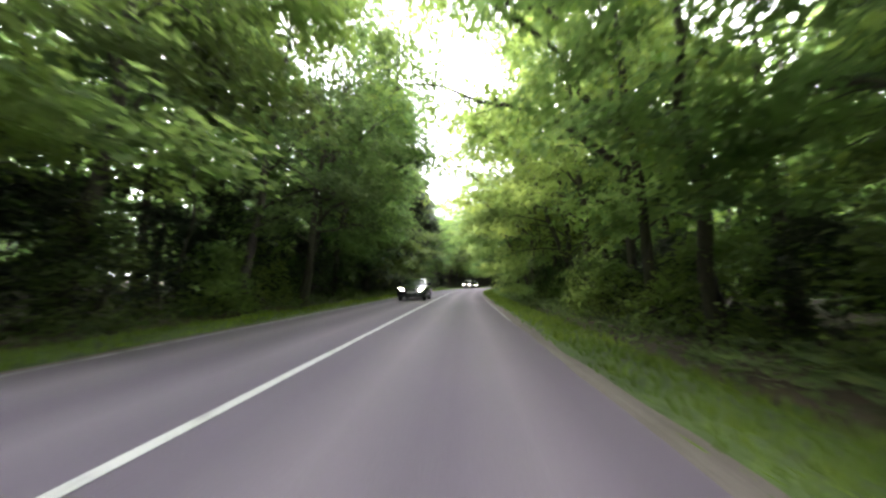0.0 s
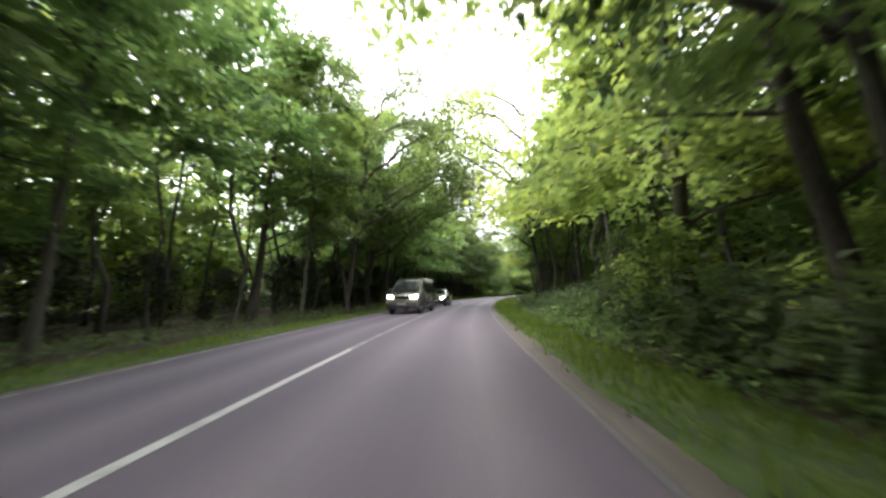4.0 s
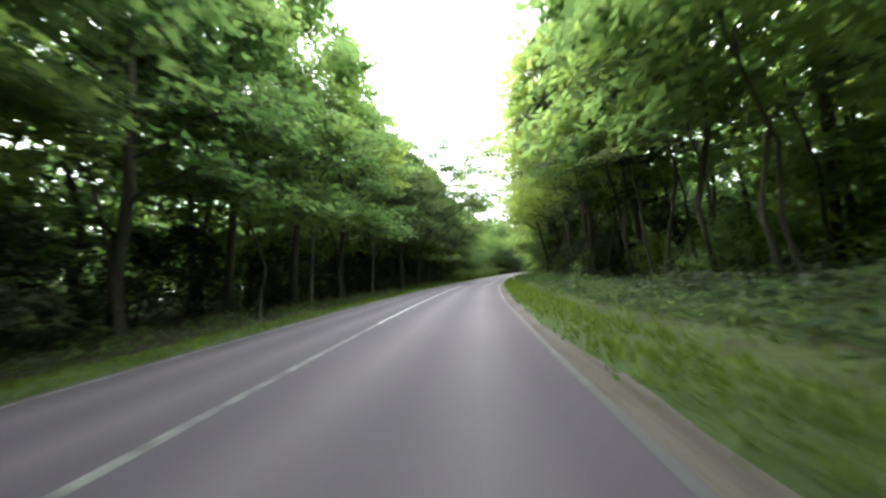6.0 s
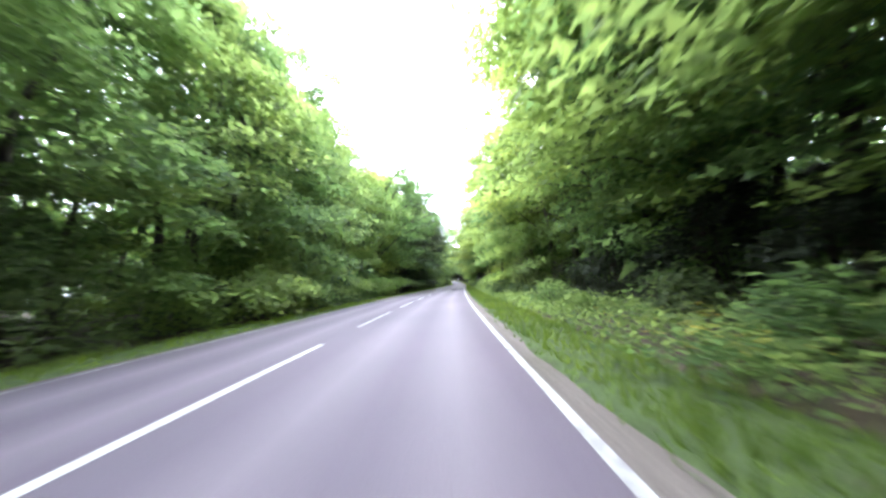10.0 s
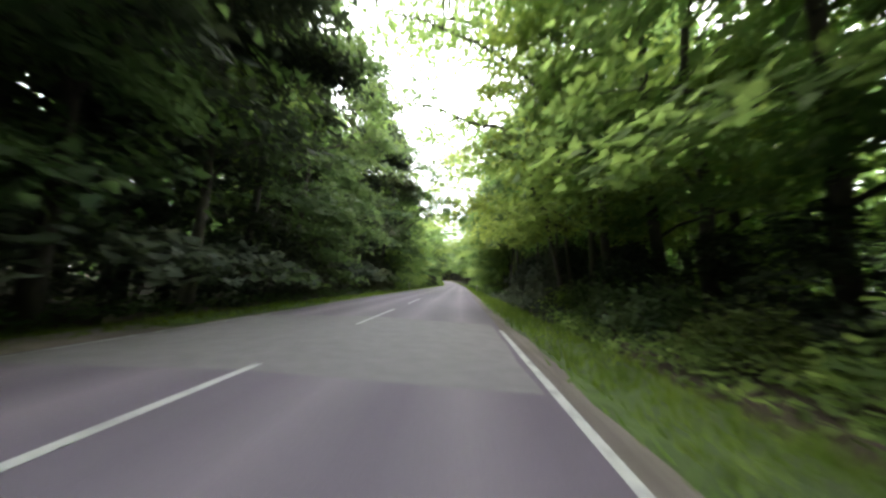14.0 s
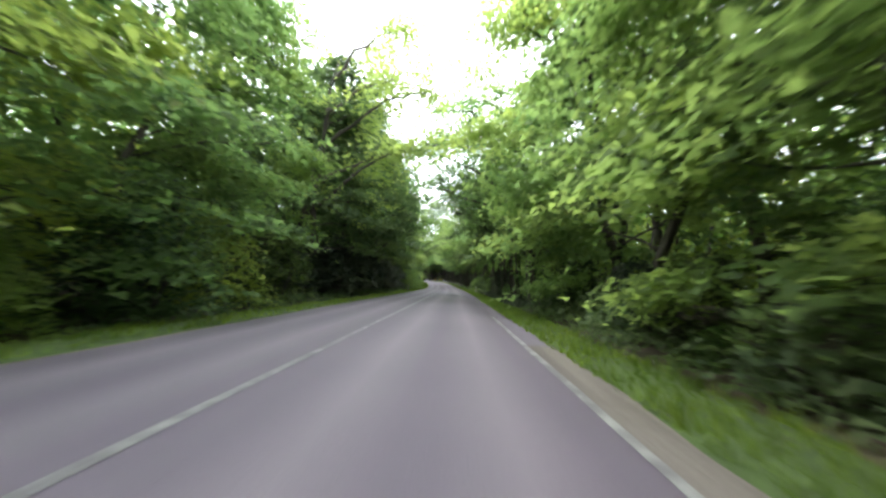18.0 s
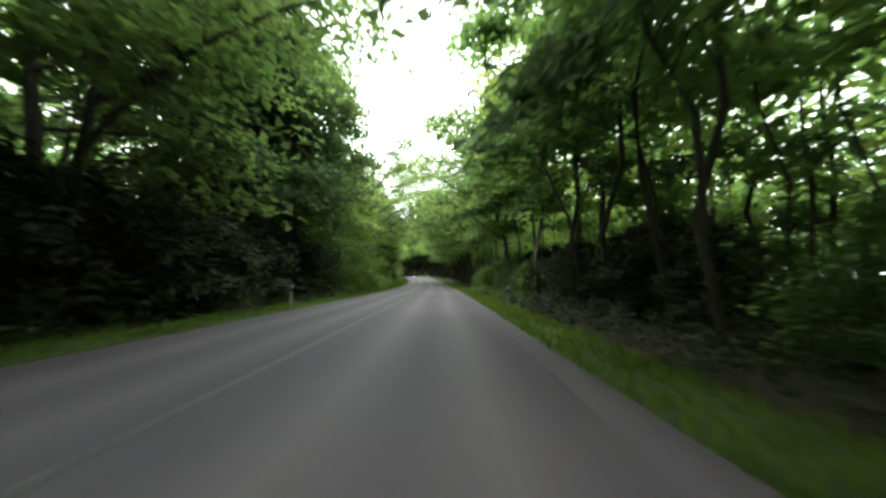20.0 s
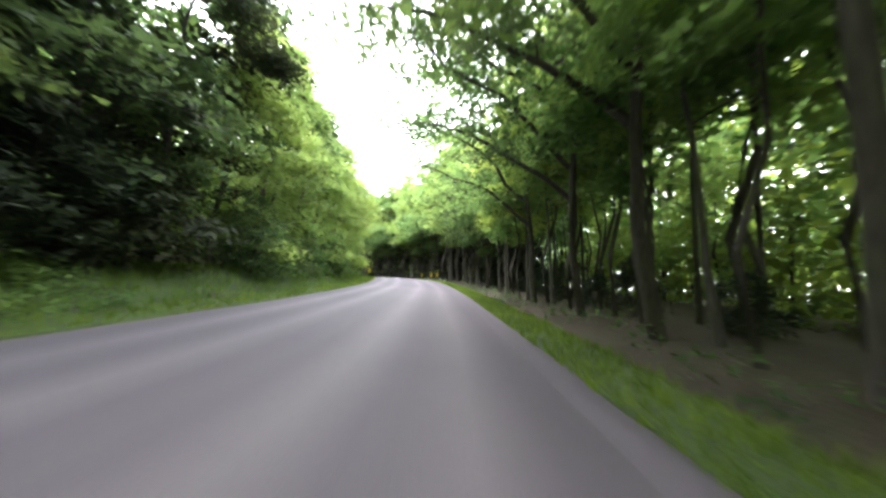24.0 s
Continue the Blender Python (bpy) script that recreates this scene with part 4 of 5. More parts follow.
def far_woods():
    gen = np.random.default_rng(9)
    n = 700
    s, side = gen.uniform(-40, 540, n), gen.choice([-1, 1], n)
    d = side * gen.uniform(18, 46, n)
    x, y = road_xy(s, d)
    z = ground_z(s, d)
    pieces = []
    for k in range(n):
        h, r = gen.uniform(9, 16), gen.uniform(0.09, 0.2)
        lean = gen.normal(0, 0.5, 2)
        pieces.append(tube([(x[k], y[k], z[k] - 0.3), (x[k] + lean[0] * 0.4, y[k] + lean[1] * 0.4, z[k] + h * 0.5), (x[k] + lean[0], y[k] + lean[1], z[k] + h)], [r, r * 0.75, r * 0.35], 5))
    tagged(new("far_trunks", mesh_of("far_trunks", *join(pieces), BARK, True)), "many distant trunks deep in the forest", "forest", kind="stuff")
    # (name, leaf, sprays, heights, nearest, leaf size, in open stands or in closed ones)
    # the understory's shade is put into its deep leaf colour
    for name, leaf, n, h0, h1, near, size, stands in (("far_foliage", "mid", 13000, 5, 20, 22, 0.75, False), ("far_understory", "deep", 9000, 0.1, 6.5, 20, 0.62, False),
                                                      ("far_light_foliage", "lime", 21000, 0.1, 16, 19, 0.66, True)):
        s, side = gen.uniform(-60, 540, n), gen.choice([-1, 1], n)
        is_open = np.zeros(n, bool)
        for sd, s0, s1 in OPEN:
            is_open |= (side == sd) & (s > s0) & (s < s1)
        keep = is_open if stands else ~is_open | (gen.uniform(0, 1, n) < 0.45)
        s, side = s[keep], side[keep]
        n = len(s)
        a = near + 22 * gen.uniform(0, 1, n) ** 1.6
        x, y = road_xy(s, side * a)
        c = np.stack([x, y, ground_z(s, side * a) + h0 + (h1 - h0) * gen.uniform(0, 1, n) ** 1.3], 1)
        o = gen.normal(0, 1, (n, 3)) * np.array([1, 1, 0.2])
        o /= np.linalg.norm(o, axis=1, keepdims=True)
        tagged(new(name, quick_tris(name, sprays(c, o, None, 26, size * 1.15, gen, 2.2, 0.4), LEAF[leaf])), "distant foliage deep in the forest", "forest", kind="stuff")


far_woods()


def deep_forest():
    """The forest that goes on to both sides and past the ends of the road."""
    gen = np.random.default_rng(31)
    n = 3200
    s = gen.uniform(-110, 660, n)
    d = gen.choice([-1, 1], n) * gen.uniform(44, 150, n)
    ends = gen.uniform(0, 1, n) < 0.16
    s = np.where(ends, gen.choice([0, 1], n) * 610 + gen.uniform(-105, -40, n) + 20, s)
    s = np.where(ends & (s > 200), gen.uniform(530, 600, n), s)
    d = np.where(ends, gen.uniform(-46, 46, n), d)
    # straight on past the two ends of the road's line
    sc = np.clip(s, -60, 600)
    x, y = road_xy(sc, d)
    th = heading(sc)
    x, y = x - np.sin(th) * (s - sc), y + np.cos(th) * (s - sc)
    z = ground_z(sc, np.clip(d, -60, 60))
    h = gen.uniform(13, 20, n)
    tops, trunks = [], []
    for k in range(n):
        trunks.append(tube([(x[k], y[k], z[k] - 0.4), (x[k] + gen.normal(0, 0.3), y[k] + gen.normal(0, 0.3), z[k] + h[k] * 0.8)], [0.2, 0.09], 5))
    m = 12
    c = np.repeat(np.stack([x, y, z], 1), m, 0)
    a, r = gen.uniform(0, 2 * math.pi, n * m), 3.4 * np.sqrt(gen.uniform(0, 1, n * m))
    c += np.stack([r * np.cos(a), r * np.sin(a), np.repeat(h, m) * gen.uniform(0.28, 1.0, n * m)], 1)
    out = np.stack([np.cos(a), np.sin(a), np.full(n * m, 0.3)], 1)
    half = gen.uniform(0, 1, n * m) < 0.5
    for leaf, pick in (("mid", half), ("deep", ~half)):
        tagged(new("deep_forest_foliage", quick_tris("deep_forest_foliage", sprays(c[pick], out[pick], None, 6, 2.1, gen, 2.2, 0.4), LEAF[leaf])), "closed canopy of the surrounding forest", "forest", kind="stuff")
    tagged(new("deep_forest_trunks", mesh_of("deep_forest_trunks", *join(trunks), BARK, True)), "trunks of the surrounding forest", "forest", kind="stuff")


deep_forest()


# ---- grass and low plants ----
def grass(name, d0, d1, s0, s1, per_m2, h0, h1, label):
    gen = np.random.default_rng(int(abs(d0) * 100 + s0))
    n = int((s1 - s0) * abs(d1 - d0) * per_m2)
    s, d = gen.uniform(s0, s1, n), gen.uniform(min(d0, d1), max(d0, d1), n)
    x, y = road_xy(s, d)
    c = np.stack([x, y, ground_z(s, d) - 0.01], 1)
    ang = gen.uniform(0, 2 * math.pi, n)
    w = np.stack([np.cos(ang), np.sin(ang), np.zeros(n)], 1) * gen.uniform(0.012, 0.03, (n, 1))
    tip = np.stack([gen.normal(0, 0.08, n), gen.normal(0, 0.08, n), gen.uniform(h0, h1, n) * (0.6 + 0.6 * np.abs(np.sin(s * 0.7 + d * 2)))], 1)
    tagged(new(name, quick_tris(name, np.stack([c - w, c + w, c + tip], 1), LEAF["grass"])), label, "grass", kind="stuff")


grass("verge_grass", 4.12, 5.6, -20, 450, 120, 0.08, 0.26, "short uneven roadside grass")
grass("verge_grass", -5.6, -3.85, -10, 450, 80, 0.07, 0.22, "short uneven roadside grass")
grass("edge_tufts", 3.9, 4.2, -20, 250, 26, 0.05, 0.15, "thin grass tufts creeping over the gravel edge")
grass("bank_grass", 5.6, 12, 76, 135, 26, 0.08, 0.3, "longer grass on the raised bank")
grass("bank_grass", -10, -5.6, 368, 440, 60, 0.1, 0.4, "longer grass on the low bank")


def undergrowth(name, d0, d1, s0, s1, per_m2, size, leaf, label):
    gen = np.random.default_rng(int(abs(d0) * 100 + abs(s0) + 3))
    n = int((s1 - s0) * abs(d1 - d0) * per_m2)
    s, d = gen.uniform(s0, s1, n), gen.uniform(min(d0, d1), max(d0, d1), n)
    x, y = road_xy(s, d)
    hump = 0.12 + 0.3 * np.abs(np.sin(s * 0.45 + d)) * np.abs(np.sin(d * 0.9 - s * 0.21))
    c = np.stack([x, y, ground_z(s, d) + hump * gen.uniform(0.4, 1.2, n)], 1)
    o = gen.normal(0, 1, (n, 3)) * np.array([1, 1, 0.3])
    o /= np.linalg.norm(o, axis=1, keepdims=True)
    tagged(new(name, quick_tris(name, sprays(c, o, None, 9, size, gen, 0.35, 0.35), LEAF[leaf])), label, "undergrowth", kind="stuff")


undergrowth("nettles", 5.5, 10.5, 150, 240, 9, 0.17, "mid", "bright nettles and brambles along the verge")
undergrowth("nettles", 5.5, 8.5, 30, 82, 8, 0.17, "mid", "nettles and brambles along the verge")
undergrowth("nettles", 5.5, 8.5, 262, 310, 7, 0.17, "deep", "ivy and brambles along the verge")
# dusk ivy: the verge's shade is put into the leaf colour
undergrowth("ground_ivy", 5.5, 9.5, 310, 345, 8, 0.17, "dusk", "ivy along the verge with shade painted into its leaves")
undergrowth("ground_ivy", -9.0, -5.5, -10, 160, 4, 0.16, "deep", "ivy on the shaded forest floor")
undergrowth("ground_ivy", -9.0, -5.5, 225, 380, 5, 0.16, "deep", "ivy on the shaded forest floor")
# deep leaves carry the bank's tree shade in their colour
undergrowth("ground_ivy", 6.4, 14.0, 80, 132, 11, 0.2, "deep", "low plants between the trees on the bank")
undergrowth("ground_ivy", 5.5, 8.5, 130, 152, 6, 0.16, "deep", "low plants at the foot of the trees")
undergrowth("ground_ivy", 5.5, 9.5, -10, 34, 6, 0.16, "deep", "low plants at the foot of the trees")
undergrowth("ground_ivy", -9.5, -5.6, 374, 398, 9, 0.18, "mid", "ivy and brambles covering the low bank")
# these two use dusk leaves to paint the shade beneath the trees
undergrowth("ground_ivy", 8.0, 14.0, 84, 120, 10, 0.2, "dusk", "ivy between the trees on the bank with painted-in shade")
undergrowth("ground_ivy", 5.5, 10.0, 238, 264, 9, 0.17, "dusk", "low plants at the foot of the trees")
undergrowth("ground_ivy", 5.5, 9.0, 345, 372, 4, 0.16, "deep", "low plants at the foot of the trees")
undergrowth("ground_ivy", 5.4, 8.0, 372, 430, 1.5, 0.16, "deep", "low plants at the foot of the trees")


# ---- guide posts ----
def box(bm, x0, x1, y0, y1, z0, z1, taper=0.0):
    m = (x0 + x1) / 2, (y0 + y1) / 2
    vs = []
    for z, k in ((z0, 1.0), (z1, 1.0 - taper)):
        for x, y in ((x0, y0), (x1, y0), (x1, y1), (x0, y1)):
            vs.append(bm.verts.new((m[0] + (x - m[0]) * k, m[1] + (y - m[1]) * k, z)))
    for f in ((0, 3, 2, 1), (4, 5, 6, 7), (0, 1, 5, 4), (1, 2, 6, 5), (2, 3, 7, 6), (3, 0, 4, 7)):
        bm.faces.new([vs[i] for i in f])
    return vs


def bevelled(bm, w=0.01, segments=2):
    bmesh.ops.bevel(bm, geom=list(bm.edges), offset=w, segments=segments, affect="EDGES", clamp_overlap=True)
    return bm


def guide_post(s, d, body_mat, band_mat, label, height=1.0, tilt=0.0):
    e = new("guide_post")
    bm = bmesh.new()
    box(bm, -0.065, 0.065, -0.05, 0.05, -0.25, height * 0.72, 0.1)
    part("shaft", bevelled(bm, 0.012), body_mat, e)
    bm = bmesh.new()
    box(bm, -0.06, 0.06, -0.047, 0.047, height * 0.72, height * 0.84)
    part("band", bm, band_mat, e, "dark or faded red band")
    bm = bmesh.new()
    vs = box(bm, -0.085, 0.085, -0.055, 0.055, height * 0.84, height)
    vs[4].co.z -= 0.03
    vs[7].co.z -= 0.03
    part("cap", bevelled(bm, 0.01), POST_WHITE, e, "pale slanted cap")
    bm = bmesh.new()
    box(bm, -0.035, 0.035, -0.066, -0.057, height * 0.87, height * 0.95)
    part("reflector", bm, ALLOY, e, "small reflector")
    e.matrix_basis = place(s, d, 0, 0) @ pose(0, 0, 0, tilt, tilt * 0.5, 0)
    tagged(e, label, "guide post", "guide posts")


guide_post(138.0, 4.87, POST_WHITE, POST_RED, "weathered white guide post with a faded red band", 1.02, -3)
guide_post(273.9, 4.75, POST_GREY, POST_BAND, "grey concrete guide post with a pale cap", 1.0, 2)
guide_post(273.7, -4.4, POST_GREY, POST_BAND, "grey concrete guide post with a pale cap", 1.0, 1)
guide_post(338.4, -4.1, POST_GREY, POST_BAND, "grey concrete guide post with a pale cap", 1.0, -1)
guide_post(339.7, 5.12, POST_GREY, POST_BAND, "grey concrete guide post with a pale cap", 1.0, 1)


def marker(s, d, height):
    e = new("curve_marker")
    bm = bmesh.new()
    box(bm, -0.04, 0.04, -0.03, 0.03, -0.2, height)
    part("post", bevelled(bm, 0.008), TRIM, e)
    bm = bmesh.new()
    box(bm, -0.16, 0.16, -0.045, -0.032, height * 0.55, height)
    part("plate", bevelled(bm, 0.004, 1), POST_YELLOW, e, "yellow reflective plate")
    e.matrix_basis = place(s, d)
    tagged(e, "yellow reflective marker post at the bend", "marker post", "bend markers")


for s, d in ((433.6, -4.6), (449, 5.0), (443.5, 5.2), (441.5, 5.6)):
    marker(s, d, 1.25)


# ---- small things on the verges ----
def flower_clump(s, d):
    gen = np.random.default_rng(17)
    e = new("wild_flowers")
    n = 30
    p = gen.normal(0, 1, (n, 2)) * np.array([0.3, 0.45])
    h = gen.uniform(0.45, 0.95, n)
    for k in range(n):
        lean = gen.normal(0, 0.06, 2)
        part("stem", mesh_of("stem", *tube([(p[k, 0], p[k, 1], -0.1), (p[k, 0] + lean[0], p[k, 1] + lean[1], h[k])], [0.006, 0.004], 4), LEAF["grass"]), None, e)
    c = np.column_stack([p, h])
    up = np.tile([0.0, 0.0, 1.0], (n, 1))
    part("leaves", quick_tris("leaves", sprays(c * np.array([1, 1, 0.6]), up, None, 9, 0.12, gen, 0.22, 0.5), LEAF["mid"]), None, e)
    part("blossoms", quick_tris("blossoms", sprays(c, up, None, 5, 0.035, gen, 0.08, 0.35), BLOSSOM), None, e, "small yellow blossoms")
    e.matrix_basis = place(s, d)
    tagged(e, "clump of yellow wild flowers on the grass verge", "wild flowers")


flower_clump(165.9, 5.3)


def dead_limb(s, d, length, tip, turn, radius, label):
    gen = np.random.default_rng(int(s))
    e = new("dead_branch")
    pts = curve_points((0, 0, -0.2), (0, 0, length), 0.0, gen, 7, 0.05)
    part("limb", mesh_of("limb", *tube(pts, [radius * (1 - 0.6 * i / 6) for i in range(7)], 8), BARK_PALE, True), None, e)
    for k in range(3):
        z = length * (0.4 + 0.18 * k)
        a = gen.uniform(0, 6.28)
        part("twig", mesh_of("twig", *tube([(0, 0, z), (0.35 * math.cos(a), 0.35 * math.sin(a), z + 0.25), (0.8 * math.cos(a), 0.8 * math.sin(a), z + 0.4)], [radius * 0.4, radius * 0.25, 0.006], 5), BARK_PALE, True), None, e)
    e.matrix_basis = place(s, d, turn) @ pose(0, 0, 0, 0, tip, 0)
    tagged(e, label, "dead branch", "dead wood")


dead_limb(343.0, -8.2, 3.6, 38, 20, 0.06, "pale leaning dead branch among dark shrubs")
dead_limb(347.0, -9.0, 1.3, 6, 0, 0.13, "pale broken dead stump among dark shrubs")


def boulder(s, d, a, b_, h, turn):
    gen = np.random.default_rng(int(s * 7))
    bm = bmesh.new()
    bmesh.ops.create_icosphere(bm, subdivisions=3, radius=1.0)
    ph = gen.uniform(0, 6, 3)
    for v in bm.verts:
        k = 1 + 0.12 * math.sin(3 * v.co.x + ph[0]) + 0.1 * math.sin(4 * v.co.y + ph[1]) + 0.06 * math.sin(7 * v.co.z + 5 * v.co.x + ph[2])
        v.co = Vector((v.co.x * a * k, v.co.y * b_ * k, v.co.z * h * k))
    me = bpy.data.meshes.new("field_stone")
    bm.to_mesh(me)
    bm.free()
    me.materials.append(STONE)
    ob = new("field_stone", me)
    ob.matrix_basis = place(s, d, turn, h * 0.4)
    tagged(ob, "pale flat field stone on the forest floor", "stone", "field stones")


for s, d, a, b_, h, turn in ((145.0, -8.7, 0.5, 0.35, 0.16, 20), (146.1, -9.2, 0.35, 0.3, 0.14, 70)):
    boulder(s, d, a, b_, h, turn)


# ---- vehicles in the oncoming lane ----
def loft(profile, half, top_in, z_in):
    """A body from a side profile of (y, z): the sides bulge and draw in towards the top (above z_in by top_in)."""
    bm = bmesh.new()
    rows = []
    for x in (-1.0, -0.93, 0.93, 1.0):
        row = []
        for y, z in profile:
            w = half - max(0.0, z - z_in) * top_in
            inset = 0.06 if abs(x) == 1.0 else 0.0
            cz = 0.75
            row.append(bm.verts.new((x * w, y * (1 - inset * 0.25), z + (cz - z) * inset)))
        rows.append(row)
    n = len(profile)
    for a, b in zip(rows, rows[1:]):
        for i in range(n):
            j = (i + 1) % n
            bm.faces.new((a[i], a[j], b[j], b[i]))
    bm.faces.new(rows[0][::-1])
    bm.faces.new(rows[-1])
    bmesh.ops.recalc_face_normals(bm, faces=bm.faces)
    bmesh.ops.bevel(bm, geom=[e for e in bm.edges if e.calc_face_angle(0) > 0.5], offset=0.025, segments=2, affect="EDGES", clamp_overlap=True)
    for f in bm.faces:
        f.smooth = True
    return bm


def panel(points, depth=0.01):
    """A thin plate through four corner points, thickened outwards along its normal."""
    bm = bmesh.new()
    p = [Vector(q) for q in points]
    n = (p[1] - p[0]).cross(p[2] - p[0]).normalized() * depth
    a, b = [bm.verts.new(q) for q in p], [bm.verts.new(q + n) for q in p]
    bm.faces.new(a[::-1])
    bm.faces.new(b)
    for i in range(len(p)):
        j = (i + 1) % len(p)
        bm.faces.new((a[i], a[j], b[j], b[i]))
    return bm


def disc(r, r2, w, sides=24):
    """A wheel ring along x: outer radius r, inner r2, width w, rounded."""
    bm = bmesh.new()
    prof = [(-w / 2, r2), (-w / 2, r * 0.94), (-w * 0.32, r), (w * 0.32, r), (w / 2, r * 0.94), (w / 2, r2)]
    rings = [[bm.verts.new((x, q * math.cos(2 * math.pi * k / sides), q * math.sin(2 * math.pi * k / sides))) for x, q in prof] for k in range(sides)]
    for k in range(sides):
        a, b = rings[k], rings[(k + 1) % sides]
        for i in range(len(prof)):
            j = (i + 1) % len(prof)
            bm.faces.new((a[i], a[j], b[j], b[i]))
    bmesh.ops.recalc_face_normals(bm, faces=bm.faces)
    return bm


def rim_mesh(r, spokes=5):
    bm = bmesh.new()
    bmesh.ops.create_cone(bm, cap_ends=True, segments=20, radius1=0.07, radius2=0.06, depth=0.06, matrix=pose(0, 0, 0, 0, 90, 0))
    for k in range(spokes):
        m = pose(0, 0, 0, 360 * k / spokes, 0, 0)
        vs = box(bm, -0.025, 0.025, -0.04, 0.04, 0.04, r * 0.98, 0.25)
        bmesh.ops.transform(bm, matrix=m, verts=vs)
    return bm


def vehicle(name, paint, L, W, Hh, wheelbase, r, profile, z_belt, top_in, windows, front, label, pos):
    """Front faces -y. windows: side glass corner lists (y, z); front: corners of windscreen (y0, z0, y1, z1)."""
    e = new(name)
    half = W / 2
    body = part("body", loft(profile, half, top_in, z_belt), paint, e)
    wx = lambda z: half - max(0.0, z - z_belt) * top_in + 0.004
    for sgn in (-1, 1):
        for quad in windows:
            pts = [(sgn * wx(z), y, z) for y, z in quad]
            part("side_window", panel(pts if sgn > 0 else pts[::-1], 0.012), GLASS_DARK, body)
        part("sill", bevelled(boxed(sgn * half - 0.03, sgn * half + 0.03, -wheelbase / 2 + r, wheelbase / 2 - r, 0.2, 0.32), 0.01), TRIM, body)
        part("wing_mirror", bevelled(boxed(sgn * (half + 0.02) - 0.02, sgn * (half + 0.02) + 0.18 * sgn, front[0] + 0.25, front[0] + 0.37, z_belt + 0.02, z_belt + 0.2), 0.03), paint, body)
        part("door_handle", bevelled(boxed(sgn * (half + 0.005) - 0.015, sgn * (half + 0.005) + 0.015, 0.15, 0.35, z_belt - 0.12, z_belt - 0.08), 0.006), TRIM, body)
        fy = -L / 2
        zl = z_belt - 0.36
        # swept lamp: from beside the grille back round the corner of the wing
        lamp = lambda inner, outer, z0, z1, out: hull([(sgn * half * inner, fy - out, z0), (sgn * half * inner, fy - out + 0.03, z1), (sgn * half * outer, fy + 0.08 - out, z0 + 0.03), (sgn * half * outer, fy + 0.2 - out, z1 + 0.06),
                                                      (sgn * half * inner, fy + 0.2, z0), (sgn * half * inner, fy + 0.25, z1), (sgn * half * outer, fy + 0.45, z0 + 0.06), (sgn * half * (outer - 0.03), fy + 0.66, z1 + 0.10)])
        part("headlight", lamp(0.46, 0.985, zl, zl + 0.17, 0.0), CHROME, body, "clear swept headlight")
        part("bulb", lamp(0.54, 0.93, zl + 0.02, zl + 0.145, 0.03), HEADLIGHT, body, "lit headlight lens")
        part("fog_light", bevelled(boxed(sgn * half * 0.78 - 0.09, sgn * half * 0.78 + 0.09, fy - 0.01, fy + 0.06, 0.4, 0.5), 0.02), TRIM, body)
        for y in (windows[0][0][0] + 0.12, windows[0][1][0] + 0.05, windows[-1][1][0] - 0.1):
            part("door_seam", boxed(sgn * (half + 0.001) - 0.004, sgn * (half + 0.001) + 0.004, y - 0.006, y + 0.006, 0.34, z_belt - 0.02), TRIM, body)
        part("side_moulding", bevelled(boxed(sgn * half - 0.012, sgn * half + 0.016, -wheelbase / 2 + r * 1.3, wheelbase / 2 - r * 1.3, 0.52, 0.6), 0.008), TRIM, body)
        part("tail_light", bevelled(boxed(sgn * half * 0.9 - 0.06, sgn * half * 0.9 + 0.06, L / 2 - 0.06, L / 2 + 0.01, z_belt - 0.3, z_belt), 0.01), POST_RED, body, "red tail light")
    y0, z0, y1, z1 = front
    part("windscreen", panel([(-wx(z0) * 0.9, y0 - 0.03, z0), (wx(z0) * 0.9, y0 - 0.03, z0), (wx(z1) * 0.88, y1 - 0.03, z1), (-wx(z1) * 0.88, y1 - 0.03, z1)], 0.015), GLASS_DARK, body)
    part("grille", bevelled(boxed(-half * 0.48, half * 0.48, -L / 2 - 0.012, -L / 2 + 0.05, z_belt - 0.36, z_belt - 0.2), 0.01), TRIM, body)
    part("lower_grille", bevelled(boxed(-half * 0.6, half * 0.6, -L / 2 - 0.012, -L / 2 + 0.05, 0.3, 0.46), 0.01), TRIM, body)
    part("bumper", bevelled(boxed(-half * 0.93, half * 0.93, -L / 2 + 0.0, -L / 2 + 0.2, 0.26, 0.4), 0.05, 3), TRIM, body, "dark lower bumper")
    for k in range(3):
        part("grille_bar", boxed(-half * 0.46, half * 0.46, -L / 2 - 0.02, -L / 2 - 0.012, z_belt - 0.345 + 0.05 * k, z_belt - 0.33 + 0.05 * k), CHROME, body)
    for sgn in (-1, 1):
        part("wiper", boxed(sgn * 0.35 - 0.32, sgn * 0.35 + 0.3, y0 - 0.075, y0 - 0.055, z0 + 0.02, z0 + 0.035), TRIM, body)
    part("rear_window", panel([(wx(z1) * 0.85, L / 2 * 0.985, z1), (-wx(z1) * 0.85, L / 2 * 0.985, z1), (-wx(z0) * 0.85, L / 2 * 1.005, z0), (wx(z0) * 0.85, L / 2 * 1.005, z0)][::-1], 0.012), GLASS_DARK, body) if name == "van" else None
    part("number_plate", boxed(-0.26, 0.26, -L / 2 - 0.025, -L / 2 - 0.013, 0.5, 0.61), PLATE, body)
    for sx in (-1, 1):
        for wy in (-wheelbase / 2, wheelbase / 2):
            at = Matrix.Translation((sx * (half - 0.1), wy, r))
            part("wheel_arch", disc(r * 1.16, r * 0.9, 0.1), TRIM, e, "", Matrix.Translation((sx * (half - 0.045), wy, r)))
            wheel = part("tyre", disc(r, r * 0.62, 0.22), RUBBER, e, "", at)
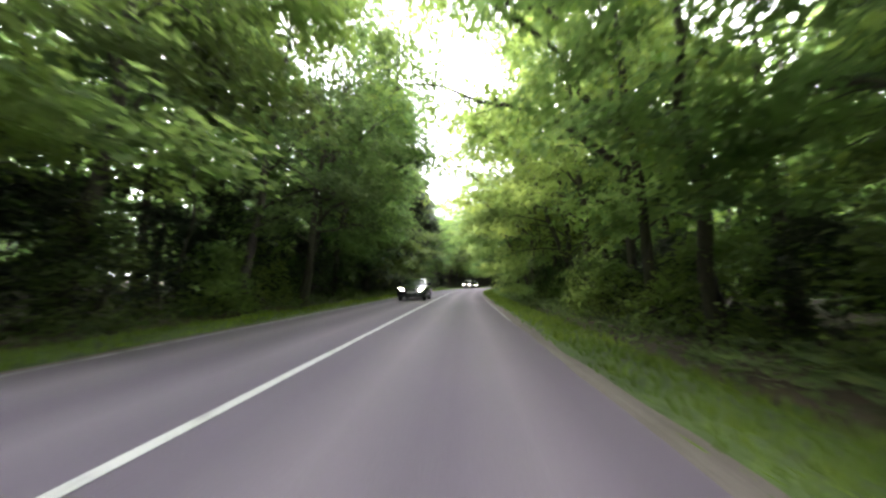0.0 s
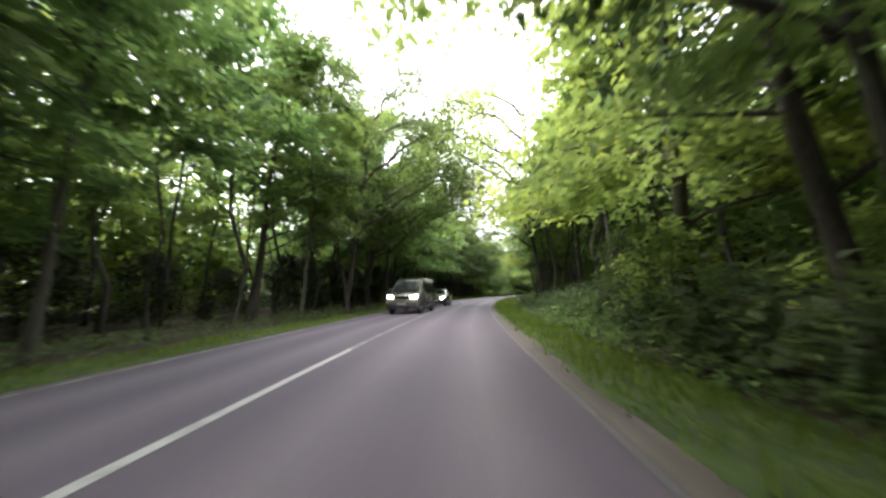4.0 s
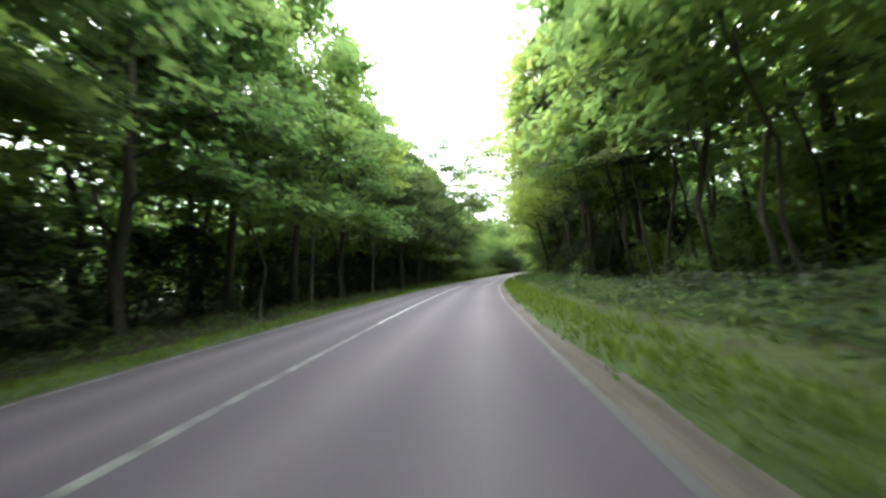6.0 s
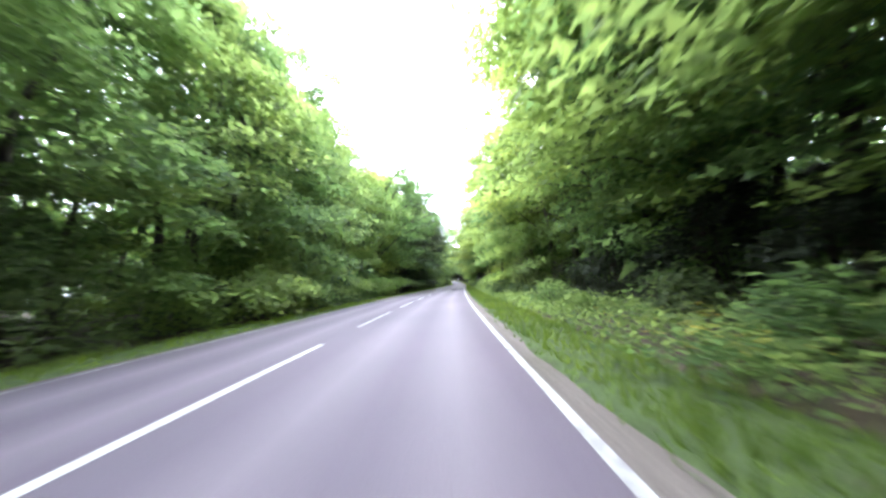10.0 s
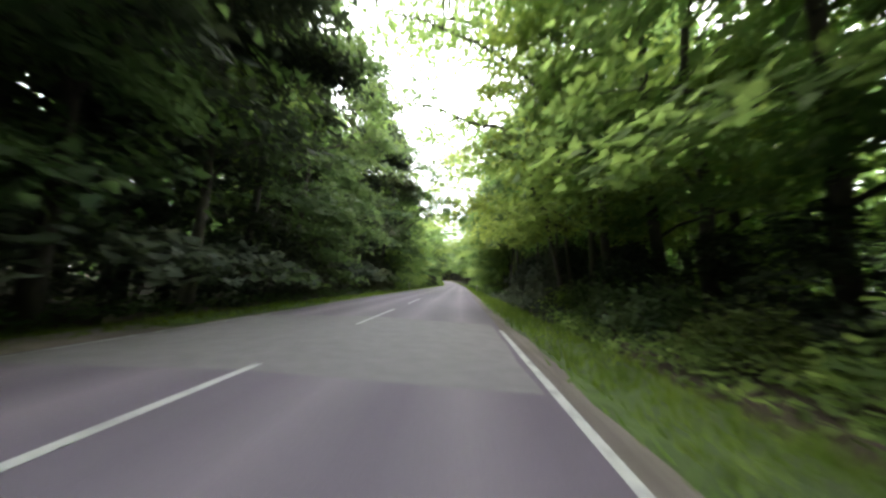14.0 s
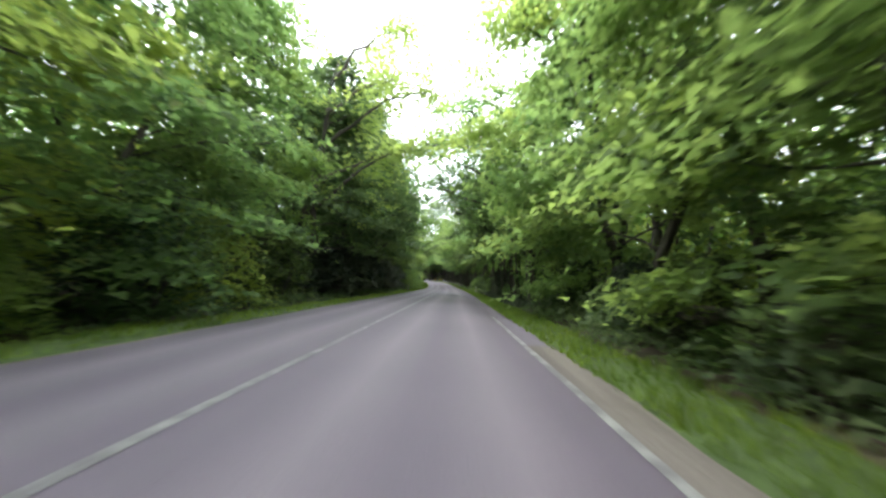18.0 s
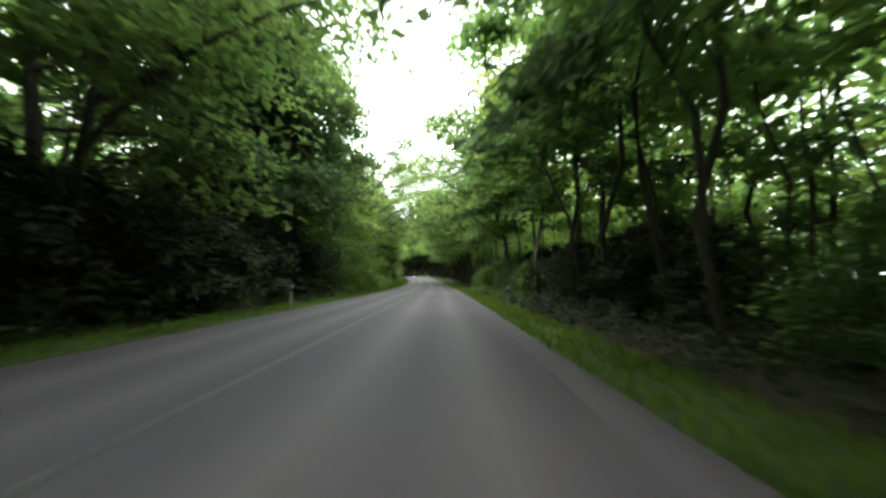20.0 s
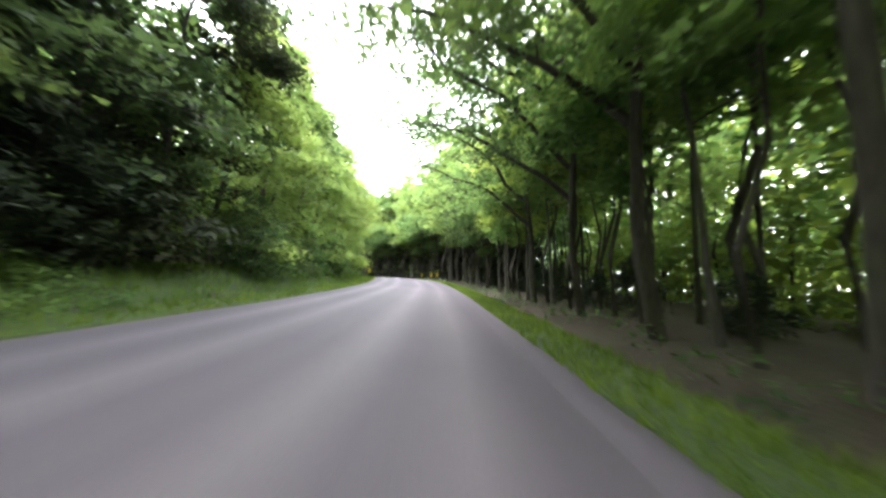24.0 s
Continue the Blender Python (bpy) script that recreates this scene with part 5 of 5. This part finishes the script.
            part("rim", rim_mesh(r * 0.64), ALLOY, wheel, "alloy rim", Matrix.Translation((sx * 0.07, 0, 0)))
    e.matrix_basis = pos
    tagged(e, label, "van" if name == "van" else "car", "oncoming vehicles")


def hull(points):
    bm = bmesh.new()
    for p in points:
        bm.verts.new(p)
    bmesh.ops.convex_hull(bm, input=bm.verts)
    return bm


def boxed(*a):
    bm = bmesh.new()
    x0, x1, y0, y1, z0, z1 = a
    box(bm, min(x0, x1), max(x0, x1), y0, y1, z0, z1)
    return bm


CAR_SIDE = [(-2.15, 0.3), (-2.2, 0.5), (-2.15, 0.72), (-1.95, 0.84), (-1.0, 0.98), (-0.25, 1.4), (0.3, 1.47), (1.1, 1.42), (1.75, 1.08), (2.1, 0.98), (2.18, 0.7), (2.1, 0.3), (1.3, 0.2), (-1.3, 0.2)]
CAR_GLASS = [[(-0.75, 0.98), (0.2, 0.98), (0.2, 1.38), (-0.12, 1.36)], [(0.26, 0.98), (1.3, 1.0), (1.05, 1.36), (0.26, 1.38)]]
VAN_SIDE = [(-2.36, 0.28), (-2.46, 0.5), (-2.42, 0.82), (-2.24, 0.98), (-1.65, 1.16), (-0.95, 1.82), (-0.6, 1.94), (2.2, 1.97), (2.38, 1.85), (2.44, 1.0), (2.44, 0.4), (2.3, 0.28), (1.5, 0.24), (-1.5, 0.24)]
VAN_GLASS = [[(-1.3, 1.18), (-0.45, 1.18), (-0.45, 1.72), (-0.88, 1.7)], [(-0.35, 1.18), (0.8, 1.18), (0.8, 1.74), (-0.35, 1.74)], [(0.9, 1.18), (2.2, 1.18), (2.15, 1.74), (0.9, 1.74)]]


def on_road(s, d, yaw=0.0):
    x, y = road_xy(s, d)
    return pose(float(x), float(y), float(ground_z(s, d)) + 0.004, 0, 0, math.degrees(float(heading(s))) + yaw)


vehicle("car", BLACK_PAINT, 4.35, 1.78, 1.47, 2.6, 0.31, CAR_SIDE, 0.98, 0.42, CAR_GLASS, (-1.0, 1.0, -0.3, 1.39), "black hatchback with lit headlights in the oncoming lane", on_road(24.0, -1.42))
vehicle("van", SILVER, 4.9, 1.9, 1.97, 3.0, 0.34, VAN_SIDE, 1.18, 0.2, VAN_GLASS, (-1.62, 1.22, -0.98, 1.8), "silver grey passenger van with lit headlights in the oncoming lane", on_road(86.55, -1.28, -5) @ Matrix.Diagonal((1, 0.93, 1.05, 1)))
vehicle("car", BLACK_PAINT, 4.35, 1.78, 1.47, 2.6, 0.31, CAR_SIDE, 0.98, 0.42, CAR_GLASS, (-1.0, 1.0, -0.3, 1.39), "black saloon with lit headlights following the van", on_road(95.9, -0.95))
